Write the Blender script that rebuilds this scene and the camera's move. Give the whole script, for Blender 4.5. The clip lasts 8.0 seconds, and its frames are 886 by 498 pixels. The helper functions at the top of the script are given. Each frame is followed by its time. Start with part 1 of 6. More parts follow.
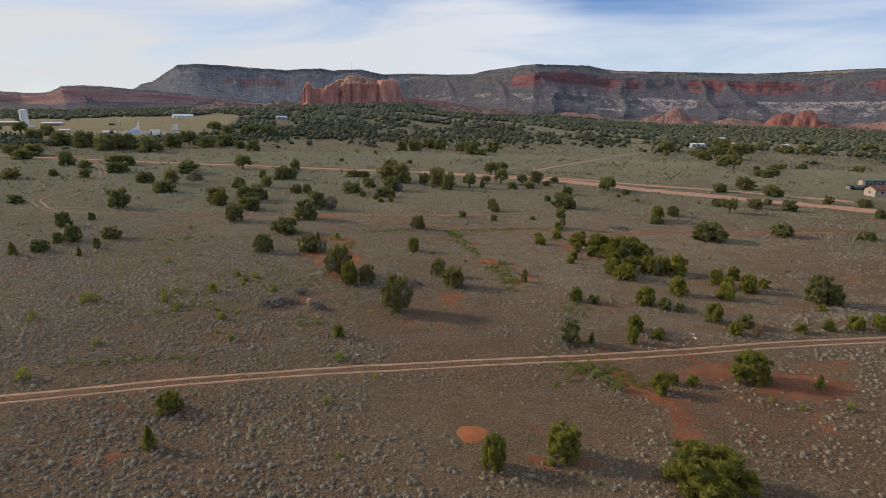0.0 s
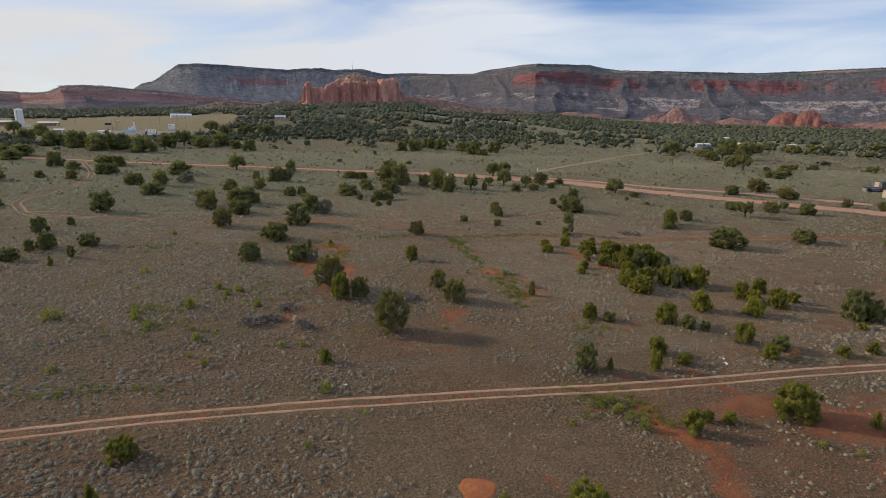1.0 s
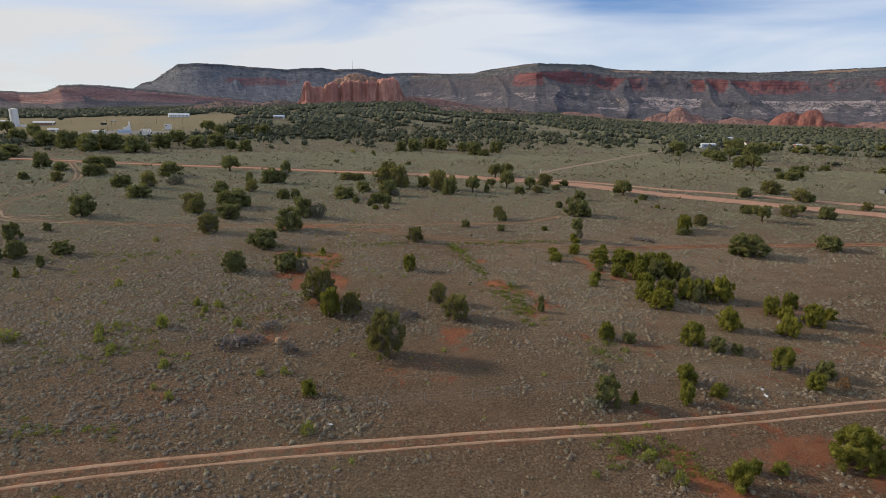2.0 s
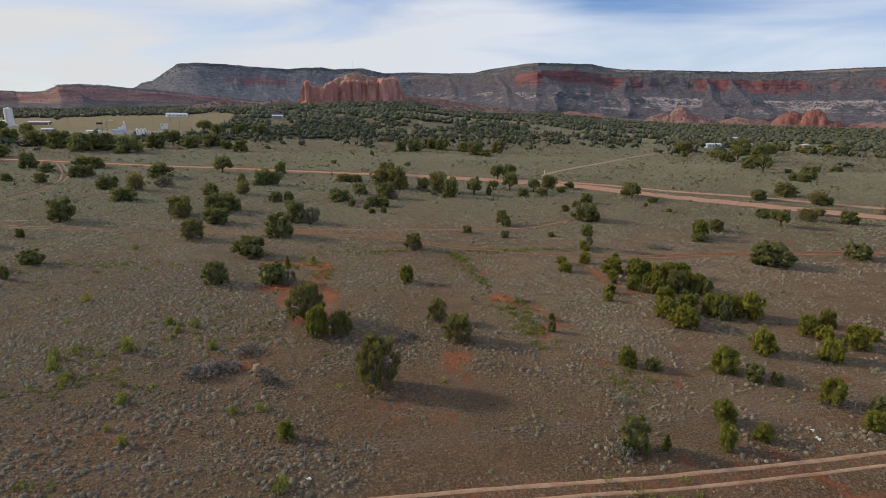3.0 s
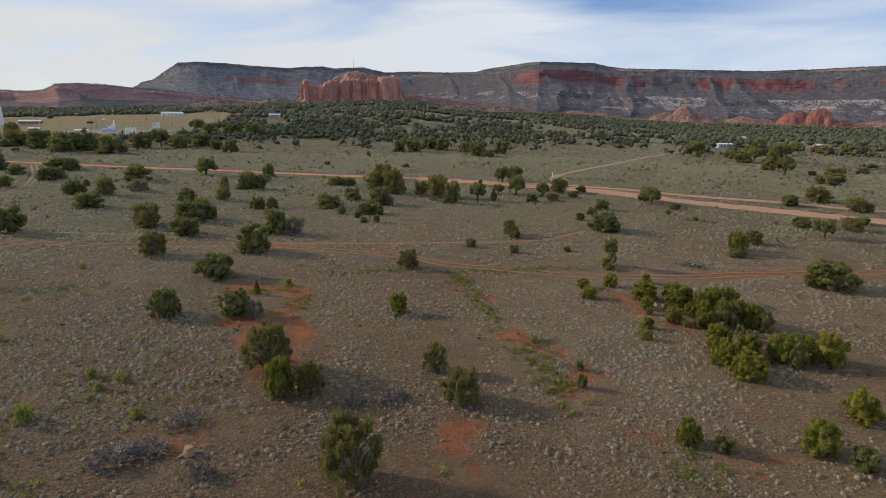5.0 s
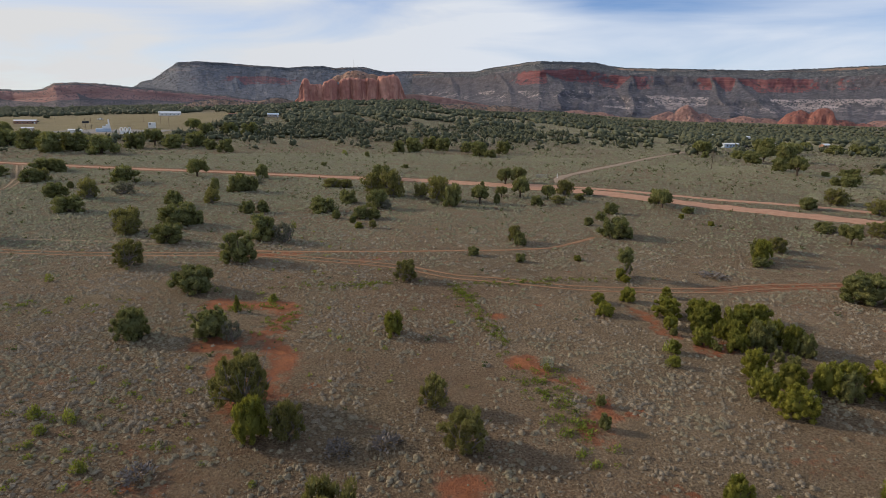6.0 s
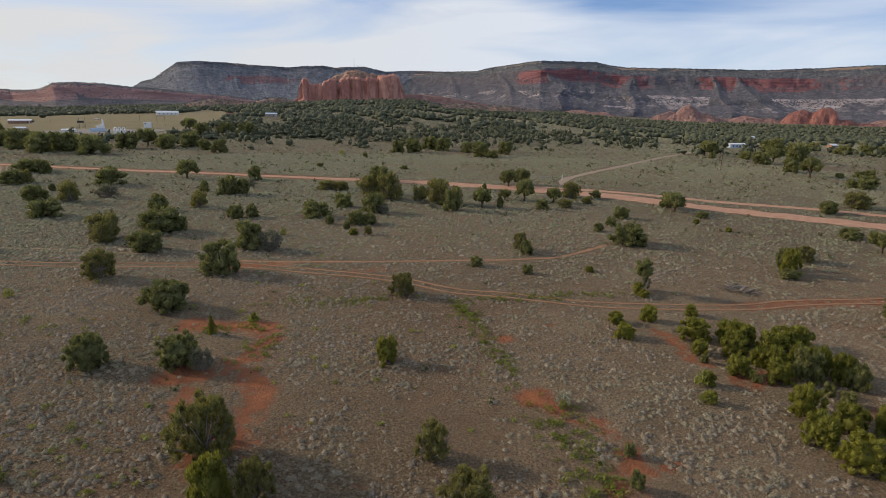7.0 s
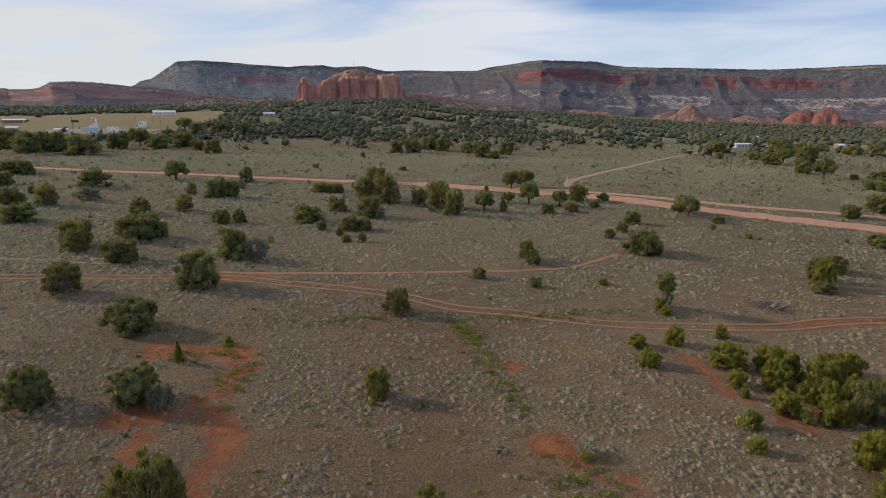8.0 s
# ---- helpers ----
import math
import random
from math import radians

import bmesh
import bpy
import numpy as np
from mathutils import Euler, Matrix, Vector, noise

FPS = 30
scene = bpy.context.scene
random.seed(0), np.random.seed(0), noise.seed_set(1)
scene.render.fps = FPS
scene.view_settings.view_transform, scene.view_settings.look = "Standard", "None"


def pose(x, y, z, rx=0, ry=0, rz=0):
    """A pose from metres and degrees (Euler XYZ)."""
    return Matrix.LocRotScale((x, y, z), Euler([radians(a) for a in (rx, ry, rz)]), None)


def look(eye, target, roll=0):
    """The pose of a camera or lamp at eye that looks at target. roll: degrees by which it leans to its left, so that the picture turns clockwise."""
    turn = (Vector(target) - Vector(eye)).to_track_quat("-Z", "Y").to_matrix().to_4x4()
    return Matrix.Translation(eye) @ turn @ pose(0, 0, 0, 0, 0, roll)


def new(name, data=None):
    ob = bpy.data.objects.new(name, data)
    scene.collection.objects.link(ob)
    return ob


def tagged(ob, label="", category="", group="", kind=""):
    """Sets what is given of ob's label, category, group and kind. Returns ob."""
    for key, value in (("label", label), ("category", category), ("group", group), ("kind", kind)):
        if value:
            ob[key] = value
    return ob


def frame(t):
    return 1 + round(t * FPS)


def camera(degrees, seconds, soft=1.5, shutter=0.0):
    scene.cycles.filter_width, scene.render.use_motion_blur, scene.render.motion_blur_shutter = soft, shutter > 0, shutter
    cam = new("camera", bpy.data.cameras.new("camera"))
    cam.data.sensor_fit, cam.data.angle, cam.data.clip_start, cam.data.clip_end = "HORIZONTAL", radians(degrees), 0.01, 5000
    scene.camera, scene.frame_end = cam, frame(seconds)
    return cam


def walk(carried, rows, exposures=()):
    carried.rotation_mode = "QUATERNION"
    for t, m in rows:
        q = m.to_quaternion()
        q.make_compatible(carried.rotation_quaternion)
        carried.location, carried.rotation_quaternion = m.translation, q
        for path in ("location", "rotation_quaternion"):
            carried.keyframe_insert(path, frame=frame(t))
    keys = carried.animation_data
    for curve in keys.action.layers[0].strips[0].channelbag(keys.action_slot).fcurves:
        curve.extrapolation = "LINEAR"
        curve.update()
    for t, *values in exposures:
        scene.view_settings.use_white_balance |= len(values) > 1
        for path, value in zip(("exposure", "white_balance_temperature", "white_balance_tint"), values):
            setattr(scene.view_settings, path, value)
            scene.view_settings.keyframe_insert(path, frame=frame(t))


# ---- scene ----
cam = camera(76.2, 8.0, 0.6)
METRES, EYE, TILT, LEAN, TURN = 58.0, 25.8, 0.0, 0.0, -10.6
ROWS = [
    (0.0, 0.0, 0.0, 0.0, 0.26, -14.38, -1.03),
    (0.5, 0.0007, 0.0623, -0.0029, 0.3, -14.4, -1.03),
    (1.0, 0.0008, 0.1252, -0.0056, 0.34, -14.41, -1.03),
    (1.5, 0.0005, 0.188, -0.0084, 0.36, -14.42, -1.02),
    (3.0, 0.0008, 0.3762, -0.0172, 0.44, -14.45, -1.02),
    (3.5, 0.0005, 0.4389, -0.0203, 0.45, -14.46, -1.01),
    (4.0, 0.001, 0.501, -0.0237, 0.47, -14.47, -1.01),
    (4.5, 0.0017, 0.5626, -0.0265, 0.51, -14.49, -1.03),
    (6.0, 0.0012, 0.7483, -0.0355, 0.6, -14.54, -1.01),
    (6.5, 0.0009, 0.8108, -0.0385, 0.62, -14.55, -1.02),
    (7.0, 0.0003, 0.8734, -0.0411, 0.64, -14.56, -1.02),
    (7.5, 0.0, 0.936, -0.0444, 0.65, -14.57, -1.02),
    (8.0, -0.0003, 0.9988, -0.048, 0.65, -14.58, -1.02),
]
walk(cam, [(t, pose(0, 0, EYE, TILT, LEAN, TURN) @ pose(METRES * x, METRES * y, METRES * z, 90 + pitch, roll, yaw)) for t, x, y, z, yaw, pitch, roll in ROWS])

# ---------------------------------------------------------------- world, sun
SUN_EL, SUN_AZ = 21.0, -64.0          # degrees; azimuth from +y towards +x
world = bpy.data.worlds.new("evening_sky")
scene.world = world
world.use_nodes = True
wn, wl = world.node_tree.nodes, world.node_tree.links
wn.clear()
w_out = wn.new("ShaderNodeOutputWorld")
w_bg = wn.new("ShaderNodeBackground")
w_bg.inputs["Strength"].default_value = 0.1
w_sky = wn.new("ShaderNodeTexSky")
w_sky.sky_type = 'NISHITA'
w_sky.sun_disc = False
w_sky.sun_elevation, w_sky.sun_rotation = radians(SUN_EL), radians(SUN_AZ)
w_sky.altitude, w_sky.air_density, w_sky.dust_density, w_sky.ozone_density = 2000, 1.0, 0.6, 1.5
w_tc = wn.new("ShaderNodeTexCoord")
w_map = wn.new("ShaderNodeMapping")
w_map.inputs["Scale"].default_value = (1.2, 1.2, 6.5)
w_map.inputs["Rotation"].default_value = (radians(4), radians(-6), radians(20))
w_noise = wn.new("ShaderNodeTexNoise")
w_noise.inputs["Scale"].default_value = 1.7
w_noise.inputs["Detail"].default_value = 6
w_noise.inputs["Roughness"].default_value = 0.5
w_noise.inputs["Distortion"].default_value = 0.5
w_ramp = wn.new("ShaderNodeValToRGB")
w_ramp.color_ramp.elements[0].position, w_ramp.color_ramp.elements[1].position = 0.26, 0.60
w_mix = wn.new("ShaderNodeMix")
w_mix.data_type = 'RGBA'
wl.new(w_tc.outputs["Generated"], w_map.inputs["Vector"])
wl.new(w_map.outputs["Vector"], w_noise.inputs["Vector"])
w_dot = wn.new("ShaderNodeVectorMath")
w_dot.operation = 'DOT_PRODUCT'
w_dot.inputs[1].default_value = (math.sin(radians(SUN_AZ)), math.cos(radians(SUN_AZ)), 0.0)
w_veil = wn.new("ShaderNodeMath")
w_veil.operation = 'MULTIPLY_ADD'
w_veil.inputs[1].default_value = 0.10
wl.new(w_tc.outputs["Generated"], w_dot.inputs[0])
wl.new(w_dot.outputs["Value"], w_veil.inputs[0])
wl.new(w_noise.outputs["Fac"], w_veil.inputs[2])
# a gap in the cloud, low in the north-east
w_flat = wn.new("ShaderNodeVectorMath")
w_flat.operation = 'MULTIPLY'
w_flat.inputs[1].default_value = (1.0, 1.0, 3.2)
w_far = wn.new("ShaderNodeVectorMath")
w_far.operation = 'DISTANCE'
w_far.inputs[1].default_value = (math.sin(radians(28)), math.cos(radians(28)), 0.185 * 3.2)
w_gap = wn.new("ShaderNodeMapRange")
w_gap.interpolation_type = 'SMOOTHSTEP'
for key, val in (("From Min", 0.05), ("From Max", 0.30), ("To Min", -0.20), ("To Max", 0.0)):
    w_gap.inputs[key].default_value = val
w_open = wn.new("ShaderNodeMath")
w_open.operation = 'ADD'
wl.new(w_tc.outputs["Generated"], w_flat.inputs[0])
wl.new(w_flat.outputs["Vector"], w_far.inputs[0])
wl.new(w_far.outputs["Value"], w_gap.inputs["Value"])
wl.new(w_gap.outputs["Result"], w_open.inputs[0])
wl.new(w_veil.outputs["Value"], w_open.inputs[1])
wl.new(w_open.outputs["Value"], w_ramp.inputs["Fac"])
w_warm = wn.new("ShaderNodeMix")
w_warm.data_type = 'RGBA'
w_warm.inputs["A"].default_value = (7.1, 7.7, 8.7, 1)
w_warm.inputs["B"].default_value = (7.1, 7.0, 6.85, 1)
wl.new(w_dot.outputs["Value"], w_warm.inputs["Factor"])
wl.new(w_warm.outputs["Result"], w_mix.inputs["B"])
wl.new(w_ramp.outputs["Color"], w_mix.inputs["Factor"])
w_tint = wn.new("ShaderNodeMix")
w_tint.data_type, w_tint.blend_type = 'RGBA', 'MULTIPLY'
w_tint.inputs["Factor"].default_value = 1.0
w_tint.inputs["B"].default_value = (0.80, 0.96, 1.28, 1)
wl.new(w_sky.outputs["Color"], w_tint.inputs["A"])
wl.new(w_tint.outputs["Result"], w_mix.inputs["A"])
wl.new(w_mix.outputs["Result"], w_bg.inputs["Color"])
wl.new(w_bg.outputs["Background"], w_out.inputs["Surface"])

sun_dir = Vector((math.sin(radians(SUN_AZ)) * math.cos(radians(SUN_EL)), math.cos(radians(SUN_AZ)) * math.cos(radians(SUN_EL)), math.sin(radians(SUN_EL))))
sun = new("sun", bpy.data.lights.new("sun", 'SUN'))
sun.data.energy, sun.data.angle, sun.data.color = 3.55, radians(5.0), (1.0, 0.81, 0.60)
sun.matrix_world = look(sun_dir * 100, (0, 0, 0))
scene.view_settings.exposure = 0.0


# ---------------------------------------------------------------- materials
class Mat:
    """A small node-material builder."""
    def __init__(self, name, rough=0.9, spec=0.15, metal=0.0):
        self.m = bpy.data.materials.new(name)
        self.m.use_nodes = True
        self.n, self.l = self.m.node_tree.nodes, self.m.node_tree.links
        self.b = self.n["Principled BSDF"]
        self.b.inputs["Roughness"].default_value = rough
        self.b.inputs["Specular IOR Level"].default_value = spec
        self.b.inputs["Metallic"].default_value = metal
        self.pos = self.n.new("ShaderNodeNewGeometry").outputs["Position"]

    def scaled(self, vec, s):
        k = self.n.new("ShaderNodeVectorMath")
        k.operation = 'MULTIPLY'
        self.l.new(vec, k.inputs[0])
        k.inputs[1].default_value = s
        return k.outputs[0]

    def noise(self, scale, vec=None, detail=4.0, rough=0.55, lo=0.0, hi=1.0):
        k = self.n.new("ShaderNodeTexNoise")
        k.inputs["Scale"].default_value = scale
        k.inputs["Detail"].default_value = detail
        k.inputs["Roughness"].default_value = rough
        self.l.new(vec or self.pos, k.inputs["Vector"])
        out = k.outputs["Fac"]
        if lo != 0.0 or hi != 1.0:
            out = self.ramp(out, lo, hi)
        return out

    def voronoi(self, scale, vec=None, lo=0.0, hi=1.0):
        k = self.n.new("ShaderNodeTexVoronoi")
        k.inputs["Scale"].default_value = scale
        self.l.new(vec or self.pos, k.inputs["Vector"])
        return self.ramp(k.outputs["Distance"], lo, hi)

    def ramp(self, v, lo, hi, a=0.0, b=1.0):
        k = self.n.new("ShaderNodeMapRange")
        k.interpolation_type = 'SMOOTHSTEP'
        for key, val in (("From Min", lo), ("From Max", hi), ("To Min", a), ("To Max", b)):
            k.inputs[key].default_value = val
        self.l.new(v, k.inputs["Value"])
        return k.outputs["Result"]

    def mathn(self, op, a, b):
        k = self.n.new("ShaderNodeMath")
        k.operation = op
        for i, v in enumerate((a, b)):
            if isinstance(v, (int, float)):
                k.inputs[i].default_value = v
            else:
                self.l.new(v, k.inputs[i])
        return k.outputs[0]

    def mix(self, fac, a, b, mode='MIX'):
        k = self.n.new("ShaderNodeMix")
        k.data_type, k.blend_type = 'RGBA', mode
        if isinstance(fac, (int, float)):
            k.inputs["Factor"].default_value = fac
        else:
            self.l.new(fac, k.inputs["Factor"])
        for key, v in (("A", a), ("B", b)):
            if isinstance(v, tuple):
                k.inputs[key].default_value = (*v, 1)
            else:
                self.l.new(v, k.inputs[key])
        return k.outputs["Result"]

    def attribute(self, name):
        k = self.n.new("ShaderNodeAttribute")
        k.attribute_name = name
        return k.outputs["Fac"]

    def uv(self):
        k = self.n.new("ShaderNodeUVMap")
        s = self.n.new("ShaderNodeSeparateXYZ")
        self.l.new(k.outputs["UV"], s.inputs[0])
        return k.outputs["UV"], s.outputs["X"], s.outputs["Y"]

    def object_random(self):
        return self.n.new("ShaderNodeObjectInfo").outputs["Random"]

    def island_random(self):
        return self.n.new("ShaderNodeNewGeometry").outputs["Random Per Island"]

    def bump(self, height, strength=0.4, dist=0.1):
        k = self.n.new("ShaderNodeBump")
        k.inputs["Strength"].default_value = strength
        k.inputs["Distance"].default_value = dist
        self.l.new(height, k.inputs["Height"])
        self.l.new(k.outputs["Normal"], self.b.inputs["Normal"])

    def color(self, c):
        if isinstance(c, tuple):
            self.b.inputs["Base Color"].default_value = (*c, 1)
        else:
            self.l.new(c, self.b.inputs["Base Color"])
        return self.m


def plain(name, c, rough=0.7, spec=0.3, metal=0.0, vary=0.25, scale=3.0):
    k = Mat(name, rough, spec, metal)
    dark = tuple(v * (1 - vary) for v in c)
    return k.color(k.mix(k.noise(scale, detail=5), dark, c))


def ground_material():
    k = Mat("desert_soil", 0.95, 0.1)
    big = k.noise(0.035, detail=5, lo=0.36, hi=0.66)
    mid = k.noise(0.35, detail=6, rough=0.65, lo=0.3, hi=0.7)
    fine = k.noise(3.2, detail=6, rough=0.7, lo=0.3, hi=0.7)
    grass = k.mix(mid, (0.205, 0.118, 0.070), (0.275, 0.166, 0.102))
    grass = k.mix(k.mathn('MULTIPLY', big, 0.75), grass, (0.232, 0.188, 0.120))
    red = k.mix(mid, (0.245, 0.096, 0.053), (0.345, 0.148, 0.082))
    patch = k.noise(0.09, detail=7, rough=0.7, lo=0.52, hi=0.66)
    bare = k.mathn('MAXIMUM', k.attribute("bare"), k.mathn('MULTIPLY', k.mathn('MULTIPLY', patch, 0.74), k.mathn('SUBTRACT', 1.0, k.mathn('MULTIPLY', k.attribute("lush"), 0.75))))
    edge = k.mathn('ADD', bare, k.mathn('MULTIPLY', k.mathn('SUBTRACT', k.noise(0.8, detail=7, rough=0.72), 0.5), 1.5))
    open_soil = k.ramp(edge, 0.36, 0.72)
    red = k.mix(k.mathn('MULTIPLY', k.ramp(edge, 0.70, 1.05), 0.8), red, (0.430, 0.165, 0.074))
    col = k.mix(open_soil, grass, red)
    closed = k.mathn('SUBTRACT', 1.0, open_soil)
    lush = k.mathn('MULTIPLY', k.mathn('MULTIPLY', k.attribute("lush"), k.noise(0.5, detail=5, lo=0.25, hi=0.6)), closed)
    col = k.mix(k.mathn('MINIMUM', k.mathn('MULTIPLY', lush, 1.1), 0.95), col, (0.245, 0.250, 0.178))
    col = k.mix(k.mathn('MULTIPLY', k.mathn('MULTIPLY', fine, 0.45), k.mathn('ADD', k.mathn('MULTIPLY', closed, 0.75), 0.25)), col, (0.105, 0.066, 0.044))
    col = k.mix(k.mathn('MULTIPLY', k.noise(9.0, detail=3, lo=0.58, hi=0.72), k.mathn('MULTIPLY', closed, 0.3)), col, (0.33, 0.28, 0.20))
    straw = k.mathn('MULTIPLY', k.mathn('MULTIPLY', k.attribute("straw"), closed), k.noise(0.22, detail=5, rough=0.65, lo=0.25, hi=0.55))
    col = k.mix(k.mathn('MULTIPLY', straw, 0.75), col, k.mix(mid, (0.300, 0.222, 0.142), (0.390, 0.300, 0.200)))
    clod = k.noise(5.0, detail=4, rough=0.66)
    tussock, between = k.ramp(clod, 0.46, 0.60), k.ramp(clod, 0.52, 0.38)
    cover = k.mathn('MULTIPLY', k.noise(0.11, detail=6, rough=0.65, lo=0.28, hi=0.54), closed)
    blade = k.mix(mid, (0.290, 0.225, 0.150), (0.375, 0.300, 0.208))
    col = k.mix(k.mathn('MULTIPLY', k.mathn('MULTIPLY', tussock, cover), 0.65), col, blade)
    # gaps among the tussocks painted dark, as shade put into the soil colour
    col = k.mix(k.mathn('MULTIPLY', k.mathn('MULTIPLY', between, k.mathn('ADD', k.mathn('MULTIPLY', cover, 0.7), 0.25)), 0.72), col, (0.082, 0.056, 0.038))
    col = k.mix(k.mathn('MULTIPLY', k.attribute("duff"), k.noise(0.05, detail=5, lo=0.3, hi=0.5)), col, k.mix(mid, (0.075, 0.070, 0.044), (0.125, 0.118, 0.074)))
    field = k.attribute("field")
    col = k.mix(field, col, k.mix(k.noise(0.03, detail=4), (0.225, 0.196, 0.116), (0.300, 0.258, 0.158)))
    k.bump(k.mathn('ADD', k.mathn('MULTIPLY', tussock, k.mathn('ADD', k.mathn('MULTIPLY', cover, 0.8), 0.2)), k.mathn('MULTIPLY', fine, 0.6)), 1.0, 0.26)
    return k.color(col)


def dirt_material(name, a, b):
    k = Mat(name, 0.95, 0.1)
    mid = k.noise(0.6, detail=6, rough=0.65, lo=0.3, hi=0.7)
    col = k.mix(mid, a, b)
    col = k.mix(k.mathn('MULTIPLY', k.noise(5.0, detail=5, lo=0.35, hi=0.7), 0.4), col, tuple(v * 0.6 for v in a))
    k.bump(k.noise(4.0, detail=6), 0.5, 0.08)
    return k.color(col)


def foliage_material(name, a, b, rough=0.75, thin=0.0):
    """Leaves: a to b, tree by tree and spray by spray."""
    k = Mat(name, rough, 0.2)
    col = k.mix(k.island_random(), a, b)
    col = k.mix(k.mathn('MULTIPLY', k.object_random(), 0.55), col, tuple(v * 0.62 for v in a))
    col = k.mix(k.mathn('MULTIPLY', k.noise(2.3, detail=3, lo=0.40, hi=0.66), 0.4), col, tuple(v * 1.25 for v in b))
    if thin:
        glow = k.n.new("ShaderNodeBsdfTranslucent")
        k.l.new(k.mix(1.0, col, (1.12, 1.15, 0.70), 'MULTIPLY'), glow.inputs["Color"])
        both = k.n.new("ShaderNodeMixShader")
        both.inputs["Fac"].default_value = thin
        k.l.new(k.b.outputs["BSDF"], both.inputs[1])
        k.l.new(glow.outputs["BSDF"], both.inputs[2])
        k.l.new(both.outputs["Shader"], k.n["Material Output"].inputs["Surface"])
    return k.color(col)


def sage_material(name, a, b):
    """Sagebrush: bush by bush from a to b, mottled by small grey leaf tufts."""
    k = Mat(name, 0.9, 0.1)
    col = k.mix(k.noise(1.9, detail=2, lo=0.32, hi=0.68), a, b)
    col = k.mix(k.mathn('MULTIPLY', k.island_random(), 0.45), col, tuple(v * 0.6 for v in a))
    leaf = k.noise(16.0, detail=3, rough=0.7, lo=0.36, hi=0.64)
    col = k.mix(k.mathn('MULTIPLY', leaf, 0.5), col, tuple(v * 0.5 for v in a))
    col = k.mix(k.mathn('MULTIPLY', k.noise(0.12, detail=3, lo=0.4, hi=0.65), 0.4), col, (a[0] * 0.95, a[1] * 1.08, a[2] * 0.85))
    k.bump(leaf, 0.8, 0.05)
    return k.color(col)


def strata_material(name, talus=(0.130, 0.124, 0.145), red_a=(0.150, 0.062, 0.070), red_b=(0.300, 0.145, 0.150), pale=(0.52, 0.45, 0.455), dark=(0.112, 0.118, 0.124)):
    """Bedded cliffs: grey talus dotted with scrub, ledgy pale beds, a red cliff band and a scrubby upper slope.
    The shares of red, pale and upper beds are laid down on the mesh."""
    # default talus, red and dark colours are blued to stand in for distance haze
    k = Mat(name, 0.95, 0.05)
    beds = k.noise(1.0, k.scaled(k.pos, (0.007, 0.007, 0.13)), detail=6, rough=0.7, lo=0.30, hi=0.70)
    fine = k.noise(0.05, detail=7, rough=0.75, lo=0.3, hi=0.7)
    grit = k.noise(0.22, detail=5, rough=0.7, lo=0.35, hi=0.65)
    frayed = k.mathn('MULTIPLY', k.mathn('SUBTRACT', k.noise(0.03, detail=8, rough=0.75), 0.5), 2.2)

    def share(layer, lo=0.42, hi=0.60):
        return k.ramp(k.mathn('ADD', k.attribute(layer), frayed), lo, hi)
    col = k.mix(fine, tuple(c * 0.62 for c in talus), tuple(c * 1.25 for c in talus))
    col = k.mix(k.mathn('MULTIPLY', k.voronoi(0.16, lo=0.40, hi=0.2), 0.5), col, (0.070, 0.076, 0.078))
    boulders = k.mathn('MULTIPLY', k.voronoi(0.21, lo=0.34, hi=0.16), k.noise(0.016, detail=5, rough=0.7, lo=0.45, hi=0.62))
    col = k.mix(k.mathn('MULTIPLY', boulders, 0.34), col, pale)
    ledge = k.mix(beds, tuple(c * 0.50 for c in pale), pale)
    ledge = k.mix(k.mathn('MULTIPLY', grit, 0.5), ledge, tuple(c * 0.45 for c in pale))
    col = k.mix(k.mathn('MULTIPLY', share("pale"), 0.88), col, ledge)
    cliff = k.mix(beds, red_a, red_b)
    streak = k.noise(1.0, k.scaled(k.pos, (0.10, 0.10, 0.012)), detail=4, lo=0.42, hi=0.66)
    cliff = k.mix(k.mathn('MULTIPLY', streak, 0.45), cliff, red_a)
    cliff = k.mix(k.mathn('MULTIPLY', k.voronoi(0.12, lo=0.30, hi=0.16), 0.35), cliff, (0.09, 0.085, 0.085))
    col = k.mix(k.mathn('MULTIPLY', share("red"), 0.95), col, cliff)
    top = k.mix(fine, dark, tuple(c * 1.5 for c in dark))
    top = k.mix(k.mathn('MULTIPLY', k.ramp(beds, 0.62, 0.9), 0.5), top, (pale[0] * 0.7, pale[1] * 0.64, pale[2] * 0.58))
    col = k.mix(k.mathn('MULTIPLY', share("upper"), 0.85), col, top)
    col = k.mix(k.mathn('MULTIPLY', share("rim"), 0.7), col, (0.40, 0.27, 0.20))
    k.bump(k.mathn('ADD', k.noise(0.09, detail=8, rough=0.75), k.mathn('MULTIPLY', beds, 0.8)), 0.8, 5.0)
    return k.color(col)


